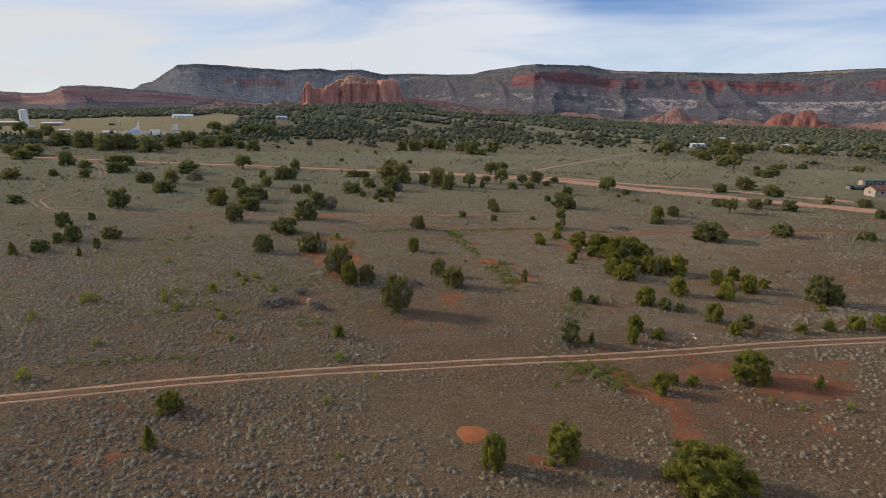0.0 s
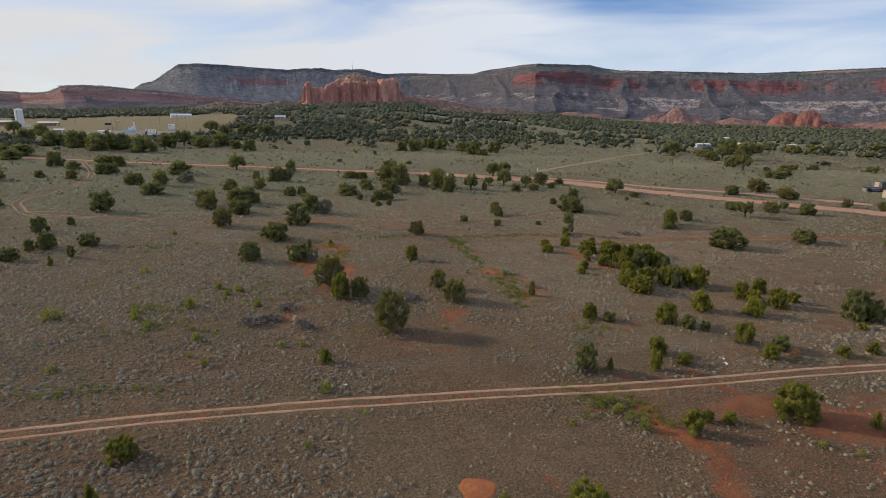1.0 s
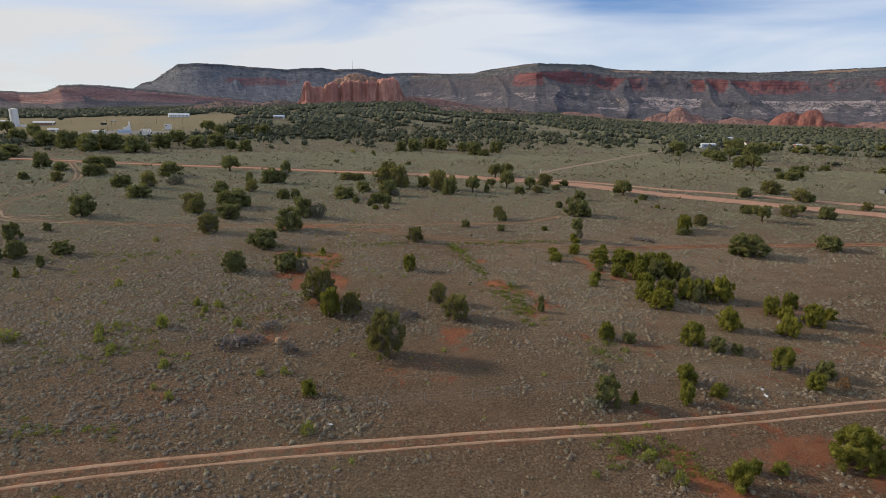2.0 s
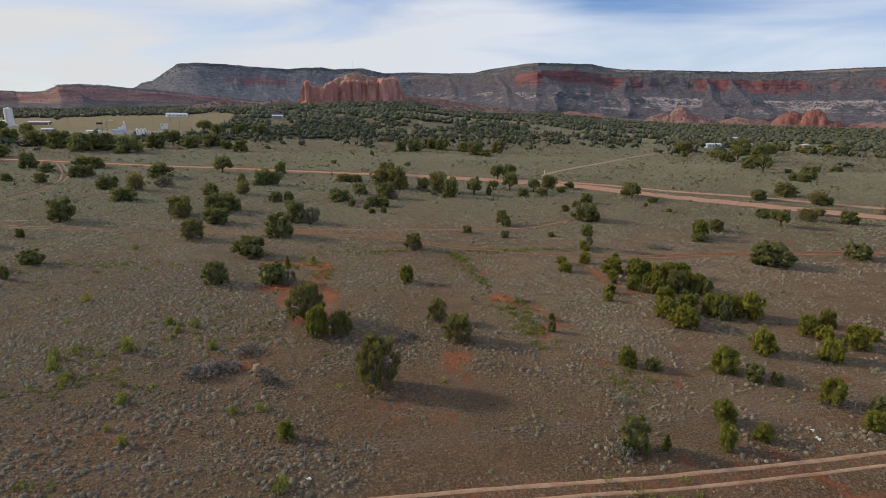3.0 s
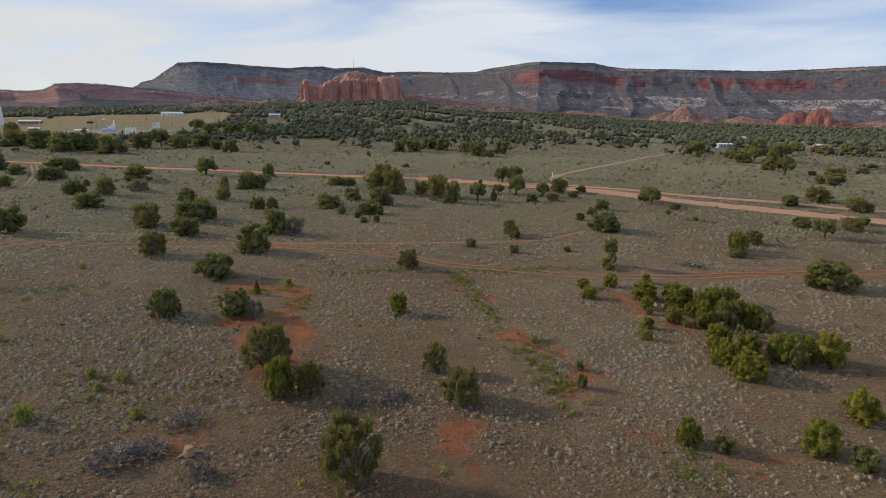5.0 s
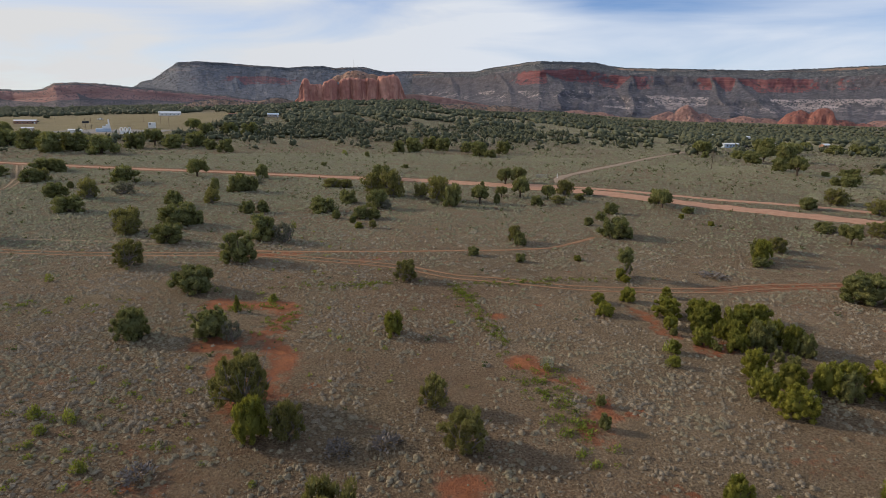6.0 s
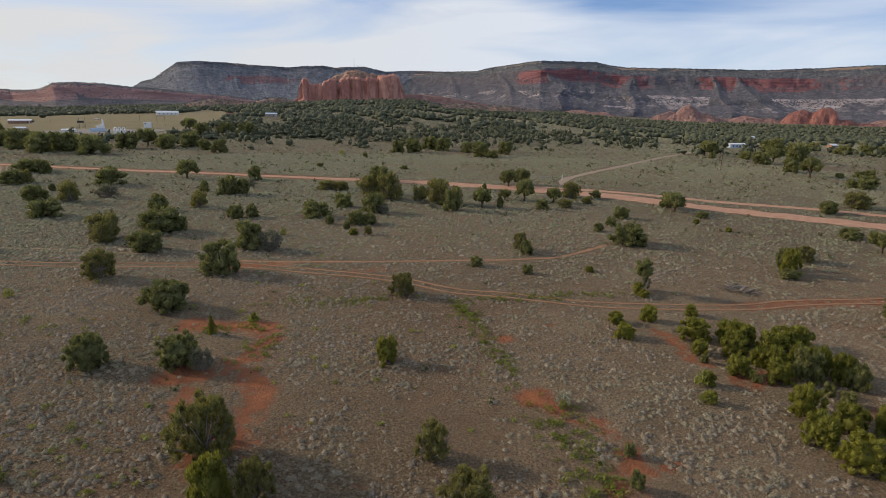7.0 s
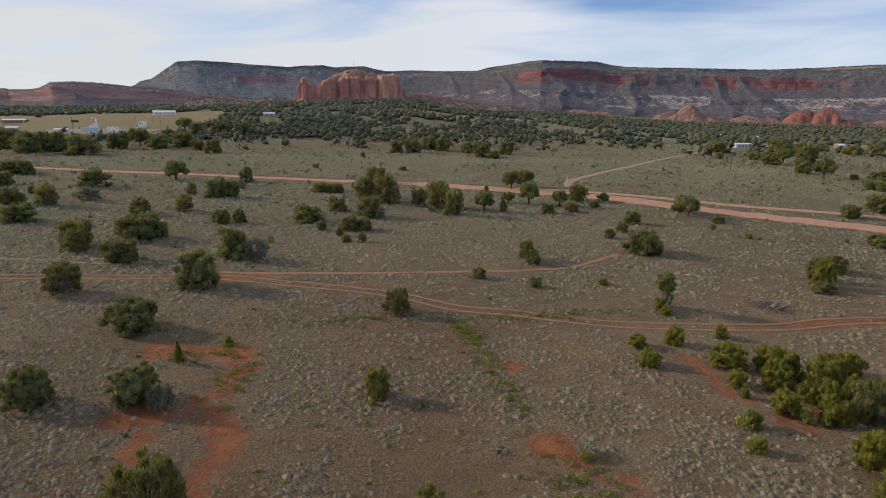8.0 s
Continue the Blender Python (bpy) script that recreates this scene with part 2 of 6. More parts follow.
def sandstone_material(name, a=(0.270, 0.120, 0.085), b=(0.430, 0.225, 0.155), cap=(0.42, 0.29, 0.21), scale=1.0):
    """Slickrock: vertical streaks down rounded faces, pale weathered tops."""
    k = Mat(name, 0.92, 0.05)
    uv, u, v = k.uv()
    streak = k.noise(1.0, k.scaled(k.pos, (0.16 * scale, 0.16 * scale, 0.018 * scale)), detail=7, rough=0.7, lo=0.38, hi=0.64)
    col = k.mix(streak, a, b)
    varnish = k.noise(1.0, k.scaled(k.pos, (0.3 * scale, 0.3 * scale, 0.02 * scale)), detail=4, lo=0.55, hi=0.68)
    col = k.mix(k.mathn('MULTIPLY', varnish, 0.3), col, tuple(c * 0.5 for c in a))
    beds = k.noise(1.0, k.scaled(k.pos, (0.01, 0.01, 0.3)), detail=4, lo=0.45, hi=0.62)
    col = k.mix(k.mathn('MULTIPLY', beds, 0.25), col, tuple(c * 0.7 for c in b))
    col = k.mix(k.mathn('MULTIPLY', k.ramp(v, 0.86, 0.97), 0.75), col, cap)
    k.bump(k.mathn('ADD', k.noise(0.25 * scale, detail=8, rough=0.7), streak), 0.8, 2.5)
    return k.color(col)


M_GROUND = ground_material()
M_RUT = dirt_material("packed_red_dirt", (0.300, 0.180, 0.112), (0.440, 0.300, 0.205))
M_ROAD = dirt_material("graded_pink_dirt", (0.370, 0.208, 0.138), (0.470, 0.285, 0.198))
M_TRACK = dirt_material("orange_track_dirt", (0.235, 0.132, 0.076), (0.310, 0.185, 0.112))
M_LANE = dirt_material("pale_pink_lane_dirt", (0.265, 0.202, 0.150), (0.345, 0.272, 0.208))
M_PALE = dirt_material("pale_track_dirt", (0.245, 0.180, 0.118), (0.325, 0.245, 0.168))
M_ANT = dirt_material("orange_gravel", (0.280, 0.100, 0.045), (0.360, 0.140, 0.066))
M_BARK = plain("juniper_bark", (0.145, 0.110, 0.085), 0.95, 0.1, vary=0.5, scale=9)
M_DEAD = plain("weathered_deadwood", (0.270, 0.240, 0.215), 0.95, 0.1, vary=0.4, scale=8)
FOLIAGE = {
    "dark": foliage_material("juniper_dark", (0.118, 0.128, 0.050), (0.232, 0.234, 0.094), thin=0.3),
    "olive": foliage_material("juniper_olive", (0.122, 0.132, 0.029), (0.272, 0.266, 0.058), thin=0.4),
    "bright": foliage_material("juniper_bright", (0.152, 0.160, 0.030), (0.330, 0.312, 0.062), thin=0.4),
    "open": foliage_material("juniper_grey_green", (0.126, 0.124, 0.046), (0.245, 0.228, 0.088), thin=0.35),
    "grey": foliage_material("juniper_silver", (0.131, 0.133, 0.104), (0.246, 0.246, 0.196), thin=0.3),
}
M_SHRUB = foliage_material("rabbitbrush_leaf", (0.160, 0.189, 0.043), (0.304, 0.312, 0.080), thin=0.3)
M_LUSH = foliage_material("weed_leaf", (0.118, 0.150, 0.028), (0.222, 0.245, 0.050), thin=0.3)
M_SAGE = sage_material("sagebrush_leaf", (0.272, 0.228, 0.170), (0.450, 0.385, 0.298))
M_SAGE_FAR = sage_material("sagebrush_green", (0.228, 0.222, 0.150), (0.385, 0.364, 0.258))
M_GRASS = foliage_material("dry_grass", (0.205, 0.165, 0.115), (0.360, 0.300, 0.215))
M_BRUSH = foliage_material("dead_brush", (0.115, 0.102, 0.096), (0.225, 0.200, 0.185))
M_SILVER = foliage_material("silver_sage_leaf", (0.175, 0.185, 0.135), (0.340, 0.345, 0.265), thin=0.2)
M_RUSTY = foliage_material("rusty_juniper_leaf", (0.150, 0.085, 0.038), (0.270, 0.155, 0.066), thin=0.2)
M_STUMP = plain("split_stump_wood", (0.42, 0.30, 0.20), 0.95, 0.1, vary=0.4, scale=6)
M_WOOD = foliage_material("distant_juniper", (0.052, 0.060, 0.036), (0.102, 0.112, 0.066))
M_BUSH = foliage_material("dark_bush_leaf", (0.075, 0.084, 0.034), (0.150, 0.160, 0.070), thin=0.3)
# scrub colour lifted and blued in place of air haze
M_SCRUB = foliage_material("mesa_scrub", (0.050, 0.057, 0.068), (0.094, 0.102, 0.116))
M_MESA_R = strata_material("mesa_strata")
# far mesa: paler, bluer colours paint the aerial haze into the rock
M_MESA_L = strata_material("mesa_hazed_strata", talus=(0.158, 0.170, 0.205), red_a=(0.150, 0.082, 0.094), red_b=(0.250, 0.135, 0.145), dark=(0.140, 0.152, 0.178))
M_MESA_LOW = strata_material("low_mesa_strata", talus=(0.170, 0.150, 0.160), red_a=(0.300, 0.170, 0.158), red_b=(0.475, 0.290, 0.258))
M_BUTTE = sandstone_material("red_sandstone", (0.400, 0.180, 0.150), (0.620, 0.330, 0.265), (0.58, 0.39, 0.30), 0.6)
M_CAP = sandstone_material("pale_sandstone", (0.30, 0.18, 0.135), (0.45, 0.30, 0.23), (0.46, 0.34, 0.27), 0.8)
M_RUBBLE = sandstone_material("scrubby_rubble", (0.20, 0.135, 0.105), (0.33, 0.245, 0.20), (0.30, 0.22, 0.17), 1.2)
M_DOME = sandstone_material("salmon_slickrock", (0.225, 0.098, 0.086), (0.345, 0.165, 0.140), (0.34, 0.21, 0.18), 0.8)
M_KNOLL = sandstone_material("pink_slickrock", (0.240, 0.138, 0.124), (0.365, 0.228, 0.198), (0.34, 0.235, 0.20), 0.7)
M_WHITE = plain("white_paint", (0.78, 0.78, 0.77), 0.5, 0.4, vary=0.08, scale=1.5)
M_ROOF = plain("white_sheet_metal", (0.72, 0.74, 0.76), 0.4, 0.5, vary=0.1)
M_BRICK = plain("tan_brick", (0.34, 0.20, 0.14), 0.9, vary=0.2)
M_STUCCO = plain("cream_stucco", (0.42, 0.345, 0.30), 0.9, vary=0.12)
M_REDROOF = plain("red_brown_roof", (0.20, 0.09, 0.07), 0.85, vary=0.25)
M_GREENWALL = plain("grey_green_siding", (0.110, 0.130, 0.118), 0.7, vary=0.2)
M_CONTAINER = plain("dark_blue_steel", (0.020, 0.024, 0.036), 0.5, 0.4, vary=0.3)
M_BLUE = plain("pale_blue_siding", (0.50, 0.60, 0.72), 0.6, vary=0.1)
M_GLASS = plain("dark_window_glass", (0.03, 0.035, 0.04), 0.15, 0.6, vary=0.2)
M_STEEL = plain("galvanised_steel", (0.42, 0.42, 0.42), 0.45, 0.5, 0.8, vary=0.2)
M_POLE = plain("pole_timber", (0.16, 0.12, 0.09), 0.9, vary=0.3)
M_LETTER = plain("pale_lettering", (0.45, 0.46, 0.48), 0.6, vary=0.1)
M_GRAVEL = dirt_material("grey_gravel", (0.200, 0.190, 0.180), (0.270, 0.260, 0.245))
M_PAPER = plain("white_plastic", (0.75, 0.75, 0.74), 0.5, vary=0.1)


# ---------------------------------------------------------------- mesh helpers
RNG = np.random.default_rng(7)


def fill_mesh(name, verts, faces, mat, smooth=False, uv=None):
    """A mesh from vertex and face arrays (all faces of one size)."""
    verts, faces = np.asarray(verts, dtype=np.float32), np.asarray(faces, dtype=np.int32)
    me = bpy.data.meshes.new(name)
    n, k = faces.shape
    me.vertices.add(len(verts))
    me.vertices.foreach_set("co", verts.ravel())
    me.loops.add(n * k)
    me.loops.foreach_set("vertex_index", faces.ravel())
    me.polygons.add(n)
    me.polygons.foreach_set("loop_start", np.arange(0, n * k, k, dtype=np.int32))
    me.polygons.foreach_set("loop_total", np.full(n, k, dtype=np.int32))
    if smooth:
        me.polygons.foreach_set("use_smooth", np.ones(n, dtype=bool))
    if uv is not None:
        layer = me.uv_layers.new(name="UVMap")
        layer.data.foreach_set("uv", np.asarray(uv, dtype=np.float32)[faces.ravel()].ravel())
    me.materials.append(mat)
    me.update(calc_edges=True)
    return me


def bm_mesh(name, bm, mat, smooth=False):
    me = bpy.data.meshes.new(name)
    bmesh.ops.recalc_face_normals(bm, faces=bm.faces)
    bm.to_mesh(me)
    bm.free()
    if smooth:
        for p in me.polygons:
            p.use_smooth = True
    me.materials.append(mat)
    return me


def part(name, bm, mat, parent, label="", smooth=False):
    """Link a bmesh (or a ready mesh) as one mesh object under a thing."""
    me = bm if isinstance(bm, bpy.types.Mesh) else bm_mesh(name, bm, mat, smooth)
    ob = new(name, me)
    ob.parent = parent
    return tagged(ob, label)


def empty_at(name, x, y, z, rz=0.0, scale=(1, 1, 1)):
    ob = new(name)
    ob.empty_display_size = 0.5
    ob.matrix_basis = pose(x, y, z, 0, 0, rz) @ Matrix.Diagonal((*scale, 1))
    return ob


def add_box(bm, x0, x1, y0, y1, z0, z1, bevel=0.0):
    r = bmesh.ops.create_cube(bm, size=1.0, matrix=Matrix.Translation(((x0 + x1) / 2, (y0 + y1) / 2, (z0 + z1) / 2)) @ Matrix.Diagonal((x1 - x0, y1 - y0, z1 - z0, 1)))
    if bevel:
        es = list({e for v in r["verts"] for e in v.link_edges})
        bmesh.ops.bevel(bm, geom=es, offset=bevel, segments=2, affect='EDGES')
    return bm


def box(x0, x1, y0, y1, z0, z1, bevel=0.0):
    return add_box(bmesh.new(), x0, x1, y0, y1, z0, z1, bevel)


def add_tube(bm, a, b, ra, rb, seg=6):
    a, b = Vector(a), Vector(b)
    q = (b - a).to_track_quat('Z', 'Y').to_matrix().to_4x4()
    bmesh.ops.create_cone(bm, cap_ends=True, segments=seg, radius1=ra, radius2=max(rb, 0.001), depth=(b - a).length, matrix=Matrix.Translation((a + b) / 2) @ q)
    return bm


def fbm(x, y, seed=0.0, octaves=4):
    """Smooth value noise over arrays, about -1 to 1."""
    x, y = np.asarray(x, dtype=np.float64), np.asarray(y, dtype=np.float64)
    total, amp, norm = np.zeros(np.broadcast(x, y).shape), 1.0, 0.0
    for o in range(octaves):
        xi, yi = np.floor(x), np.floor(y)
        fx, fy = x - xi, y - yi
        fx, fy = fx * fx * (3 - 2 * fx), fy * fy * (3 - 2 * fy)

        def corner(a, b):
            s = np.sin(a * 127.1 + b * 311.7 + seed * 74.7 + o * 19.19) * 43758.5453
            return s - np.floor(s)
        v = (corner(xi, yi) * (1 - fx) + corner(xi + 1, yi) * fx) * (1 - fy) + (corner(xi, yi + 1) * (1 - fx) + corner(xi + 1, yi + 1) * fx) * fy
        total, norm = total + amp * (2 * v - 1), norm + amp
        x, y, amp = x * 2.03 + 17.3, y * 2.03 + 9.1, amp * 0.5
    return total / norm


def sstep(v, a, b):
    t = np.clip((np.asarray(v, dtype=np.float64) - a) / (b - a), 0, 1)
    return t * t * (3 - 2 * t)


# ---------------------------------------------------------------- the lie of the land
HUB = (4.7, 25.0)


def ground_z(x, y):
    """Height of the plain: flat near, swelling towards the butte, falling off to the east."""
    x, y = np.asarray(x, dtype=np.float64), np.asarray(y, dtype=np.float64)
    az = np.degrees(np.arctan2(x - HUB[0], y - HUB[1]))
    d = np.hypot(x - HUB[0], y - HUB[1])
    rise = np.interp(az, [-70, -27, -23, -15, -5, 1, 7, 11, 22, 27, 32, 48, 90], [-4, -4, -2, 5, 15, 22, 24, 13, 1, -9, -14, -14, -8])
    rise = np.where(np.abs(az) > 100, 0, rise)
    near = 0.22 * fbm(x / 26, y / 26, 3, 2)
    far = 2.2 * fbm(x / 160, y / 160, 5, 3) * sstep(d, 350, 900)
    return near + far + rise * sstep(d, 260, 1080)


def way_distance(x, y, way):
    """Distance from points to a polyline."""
    best = np.full(np.shape(x), 1e9)
    for (ax, ay), (bx, by) in zip(way[:-1], way[1:]):
        dx, dy = bx - ax, by - ay
        t = np.clip(((x - ax) * dx + (y - ay) * dy) / (dx * dx + dy * dy), 0, 1)
        best = np.minimum(best, np.hypot(x - ax - t * dx, y - ay - t * dy))
    return best


WAY_NEAR = [(-150, 45.3), (-60, 49.9), (-30, 51.2), (-21, 51.8), (-11, 52.3), (5, 52.4), (20, 51.8), (30, 51.4), (51, 51.6), (63, 51.2), (80, 50.4), (150, 44.4)]
WAY_MAIN = [(-330, 345), (-160, 290), (-89, 261), (-62, 251), (-35, 242), (-4, 231), (26, 221), (46, 211), (62, 201), (76, 191), (86, 181), (96, 170), (108, 158), (118, 149), (150, 120), (230, 50)]
WAY_NORTH = [(54, 208), (72, 203), (92, 189), (106, 177), (119, 168), (129, 160), (150, 140)]
WAY_LOOP = [(-102, 262), (-82, 219), (-76, 190), (-78, 166), (-73, 154), (-66, 145), (-51, 140.5)]
WAY_MID = [(-52, 140.6), (-34, 136.5), (-16, 134), (-5, 132), (2.4, 129), (10, 125.6), (17, 122), (23, 117), (29, 114.6), (34, 112), (40, 109.6), (49, 107.8), (58, 107), (70, 107.5), (110, 104)]
WAY_UPPER = [(-6, 135), (2.4, 133), (24, 131), (42, 131), (54, 138)]
WAY_BRANCH = [(75, 210), (80, 222), (98, 240), (129, 270), (163, 302), (198, 334), (225, 356)]
WAY_WEST = [(-90, 148), (-60, 148.5), (-40, 146), (-20, 141)]


def bare_amount(x, y):
    """Where red soil lies open: 0 to 1."""
    b = np.zeros(np.shape(x))
    spots = [(-4.8, 97.2, 4.2, 2.2, 0.9), (-3.6, 93.0, 1.8, 4.5, 0.8), (10, 65, 6.5, 2.6, 0.52), (15.4, 73, 2.6, 2.0, 0.8), (15, 68.8, 1.6, 1.0, 0.9), (14, 71, 2.0, 1.2, 0.8), (11.2, 81, 3, 1.6, 0.5),
             (37, 46.7, 6, 3, 0.75), (44, 42.6, 8, 3.6, 0.8), (49, 46.5, 7, 3, 0.6), (22.5, 48.6, 1.4, 0.8, 0.8), (20.5, 37.5, 4, 1.6, 0.45), (24.8, 100.7, 1.6, 1.2, 0.9),
             (42, 99, 2.0, 5, 0.8), (41.6, 94.5, 2.2, 3.5, 0.75), (45, 90, 5, 2.6, 0.75), (41, 72, 6, 5, 0.5), (35, 66, 5, 5, 0.55), (52, 82, 8, 3, 0.65), (58, 74, 10, 4, 0.55),
             (-5, 132, 11, 2.2, 0.75), (12, 127, 8, 2.0, 0.6), (14, 168, 14, 2.5, 0.6), (35, 163, 6, 6, 0.5), (50, 160, 10, 4, 0.4), (64, 108, 12, 3, 0.6), (66, 100, 8, 3, 0.5), (30, 264, 40, 6, 0.5),
             (52, 112, 6, 1.6, 0.5), (36, 40, 18, 10, 0.46), (20, 37, 10, 8, 0.36), (46, 70, 16, 12, 0.36), (44, 57, 9, 2.4, 0.5), (33, 58, 6, 2.0, 0.45), (-2, 55, 5, 1.2, 0.45), (-9, 76, 3, 1.2, 0.4), (-4.3, 73.2, 1.7, 1.0, 0.8), (60, 62, 8, 3, 0.5)]
    washes = [([(-7, 109.6), (-4, 109.4), (1.2, 107.4), (1.4, 104.2), (0.6, 101.6), (-0.6, 98.6), (0.4, 95.8), (2.0, 92.6), (1.0, 89), (-0.6, 85)], 1.5, 1.0),
              ([(22, 106.5), (22.6, 99.7)], 0.8, 0.6),
              ([(24.9, 89), (25.4, 87.6), (27.6, 84.8), (28.4, 81), (26.4, 76.5)], 1.15, 1.15),
              ([(26.6, 47.8), (27, 43.4), (29.1, 41.6), (28.3, 39.1), (27.4, 35.5), (26, 30)], 0.95, 1.25)]
    wx, wy = x + 1.6 * fbm(x / 4.5, y / 4.5, 95, 3), y + 1.6 * fbm(x / 4.5, y / 4.5, 97, 3)
    for way, half, a in washes:
        b = np.maximum(b, a * sstep(way_distance(wx, wy, way), half * 3.0, 0.0) * (0.78 + 0.5 * fbm(x / 3.0, y / 3.0, 91, 2)))
    for sx, sy, rx, ry, a in spots:
        r = np.hypot((wx - sx) / rx, (wy - sy) / ry)
        b = np.maximum(b, 0.95 * a * sstep(r, 1.3, 0.3))
    b = np.maximum(b, 0.50 * sstep(way_distance(x, y, WAY_NEAR), 2.2, 0.9))
    b = np.maximum(b, 0.6 * sstep(way_distance(x, y, WAY_MAIN), 8.0, 3.0))
    b = np.maximum(b, 0.5 * sstep(way_distance(x, y, WAY_NORTH), 7.0, 2.0))
    b = np.maximum(b, 0.25 * sstep(way_distance(x, y, WAY_LOOP), 3.5, 1.0))
    b = np.maximum(b, (0.30 + 0.35 * sstep(x, 46, 60)) * sstep(way_distance(x, y, WAY_MID), 3.2, 0.8))
    return b


def lush_amount(x, y):
    """Where the grass is greener: the far flats and a few hollows."""
    d = np.hypot(x - HUB[0], y - HUB[1])
    return np.clip(0.25 + 0.9 * sstep(y, 85, 175) + 0.3 * sstep(x - 0.05 * y, 14, -16) * sstep(y, 60, 90), 0, 1.1) * (0.6 + 0.4 * fbm(x / 40, y / 40, 11, 3)) * np.where(d > 20, 1, 0.5) + 0.5 * sstep(d, 250, 420)


def axis(lo, hi, step, far_lo, far_hi, grow=1.16):
    mid = list(np.arange(lo, hi + step / 2, step))
    s, v, head = step, lo, []
    while v > far_lo:
        s *= grow
        v -= s
        head.append(v)
    s, v, tail = step, hi, []
    while v < far_hi:
        s *= grow
        v += s
        tail.append(v)
    return np.array(head[::-1] + mid + tail)


def finer(line, lo, hi):
    """A grid line with its steps halved between lo and hi."""
    mid = (line[:-1] + line[1:]) / 2
    return np.sort(np.concatenate([line, mid[(mid > lo) & (mid < hi)]]))


gx, gy = finer(axis(-95, 175, 2.0, -4700, 4700, 1.08), -42, 82), finer(axis(8, 270, 2.0, -1500, 4700, 1.08), 22, 142)
X, Y = np.meshgrid(gx, gy)
Z = ground_z(X, Y)
nx, ny = len(gx), len(gy)
idx = np.arange(nx * ny).reshape(ny, nx)
gf = np.stack([idx[:-1, :-1], idx[:-1, 1:], idx[1:, 1:], idx[1:, :-1]], -1).reshape(-1, 4)
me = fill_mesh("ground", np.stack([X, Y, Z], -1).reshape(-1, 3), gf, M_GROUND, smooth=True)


def field_amount(x, y):
    """The mown sports field and yard to the west."""
    f = sstep(x, -70, -130) * sstep(y + 0.1 * x, 380, 430) * sstep(y - 0.45 * (x + 100) * -0.2, 835, 800)
    return f * sstep(x, -520, -480)


def straw_amount(x, y):
    """Where pale cured grass covers the swells."""
    b = np.zeros(np.shape(x))
    for sx, sy, rx, ry, a in ((33, 88, 16, 26, 1.0), (62, 104, 34, 26, 1.0), (48, 66, 26, 14, 0.7), (14, 36, 16, 12, 0.35), (5, 102, 14, 14, 0.55), (-12, 122, 24, 12, 0.6), (30, 150, 50, 24, 0.6)):
        b = np.maximum(b, a * sstep(np.hypot((x - sx) / rx, (y - sy) / ry), 1.35, 0.4))
    return b


def duff_amount(x, y):
    """The dim needle-strewn floor of the woodland."""
    d, az = np.hypot(x - HUB[0], y - HUB[1]), np.degrees(np.arctan2(x - HUB[0], y - HUB[1]))
    glade = (np.abs(y - 690) < 60) & (x > 95) & (x < 230)
    open_field = (x < -95) & (y > 405) & (y < 830) & (az < -10)
    return sstep(d, 330, 480) * (1 - 0.55 * sstep(az, 15, 21) * sstep(d, 800, 560)) * np.where(glade | open_field, 0.0, 0.8) * (0.75 + 0.5 * fbm(x / 42, y / 42, 51, 4))


for nm, fn in (("bare", bare_amount), ("lush", lush_amount), ("field", field_amount), ("duff", duff_amount), ("straw", straw_amount)):
    att = me.attributes.new(nm, 'FLOAT', 'POINT')
    att.data.foreach_set("value", fn(X, Y).astype(np.float32).ravel())
ground = tagged(new("ground", me), "dry rangeland of grey-tan soil with bare red patches", "ground", kind="structure")


def ribbon(way, width, offset=0.0, wander=0.15, lift=0.05, step=0.8, seed=0, flare=None, skirt=-0.03):
    """A strip of ground along a way, with worn uneven edges and a slightly dished section."""
    pts = [Vector(p) for p in way]
    fine = []
    for i in range(len(pts) - 1):
        p0, p1, p2, p3 = pts[max(i - 1, 0)], pts[i], pts[i + 1], pts[min(i + 2, len(pts) - 1)]
        n = max(2, int((p2 - p1).length / step))
        for j in range(n):
            t = j / n
            fine.append(0.5 * (2 * p1 + (p2 - p0) * t + (2 * p0 - 5 * p1 + 4 * p2 - p3) * t * t + (3 * p1 - p0 - 3 * p2 + p3) * t ** 3))
    P = np.array([(p.x, p.y) for p in fine])
    T = np.gradient(P, axis=0)
    T /= np.linalg.norm(T, axis=1)[:, None] + 1e-9
    N = np.stack([-T[:, 1], T[:, 0]], 1)
    s = np.arange(len(P)) * step
    mid = offset + wander * fbm(s / 9, s * 0 + seed, seed, 3)
    wid = width if flare is None else np.interp(P[:, 0], [f[0] for f in flare], [f[1] for f in flare])
    left = mid - wid / 2 * (1 + 0.35 * fbm(s / 2.5, s * 0, seed + 1, 3))
    right = mid + wid / 2 * (1 + 0.35 * fbm(s / 2.5, s * 0, seed + 2, 3))
    rows = []
    for f, dz in ((0, skirt), (0.12, 0.0), (0.5, -0.012), (0.88, 0.0), (1, skirt)):
        o = left + (right - left) * f
        q = P + N * o[:, None]
        rows.append(np.column_stack([q, ground_z(q[:, 0], q[:, 1]) + lift + dz]))
    V = np.stack(rows, 1)
    n, k = V.shape[:2]
    ii = np.arange(n * k).reshape(n, k)
    F = np.stack([ii[:-1, :-1], ii[:-1, 1:], ii[1:, 1:], ii[1:, :-1]], -1).reshape(-1, 4)
    return V.reshape(-1, 3), F


def road(name, label, mat, strips):
    """A dirt road of one or more worn strips."""
    top = tagged(new(name), label, "dirt road", kind="structure")
    for V, F in strips:
        part("wheel_track" if len(strips) > 1 else "roadbed", fill_mesh(name, V, F, mat, True), mat, top)
    return top


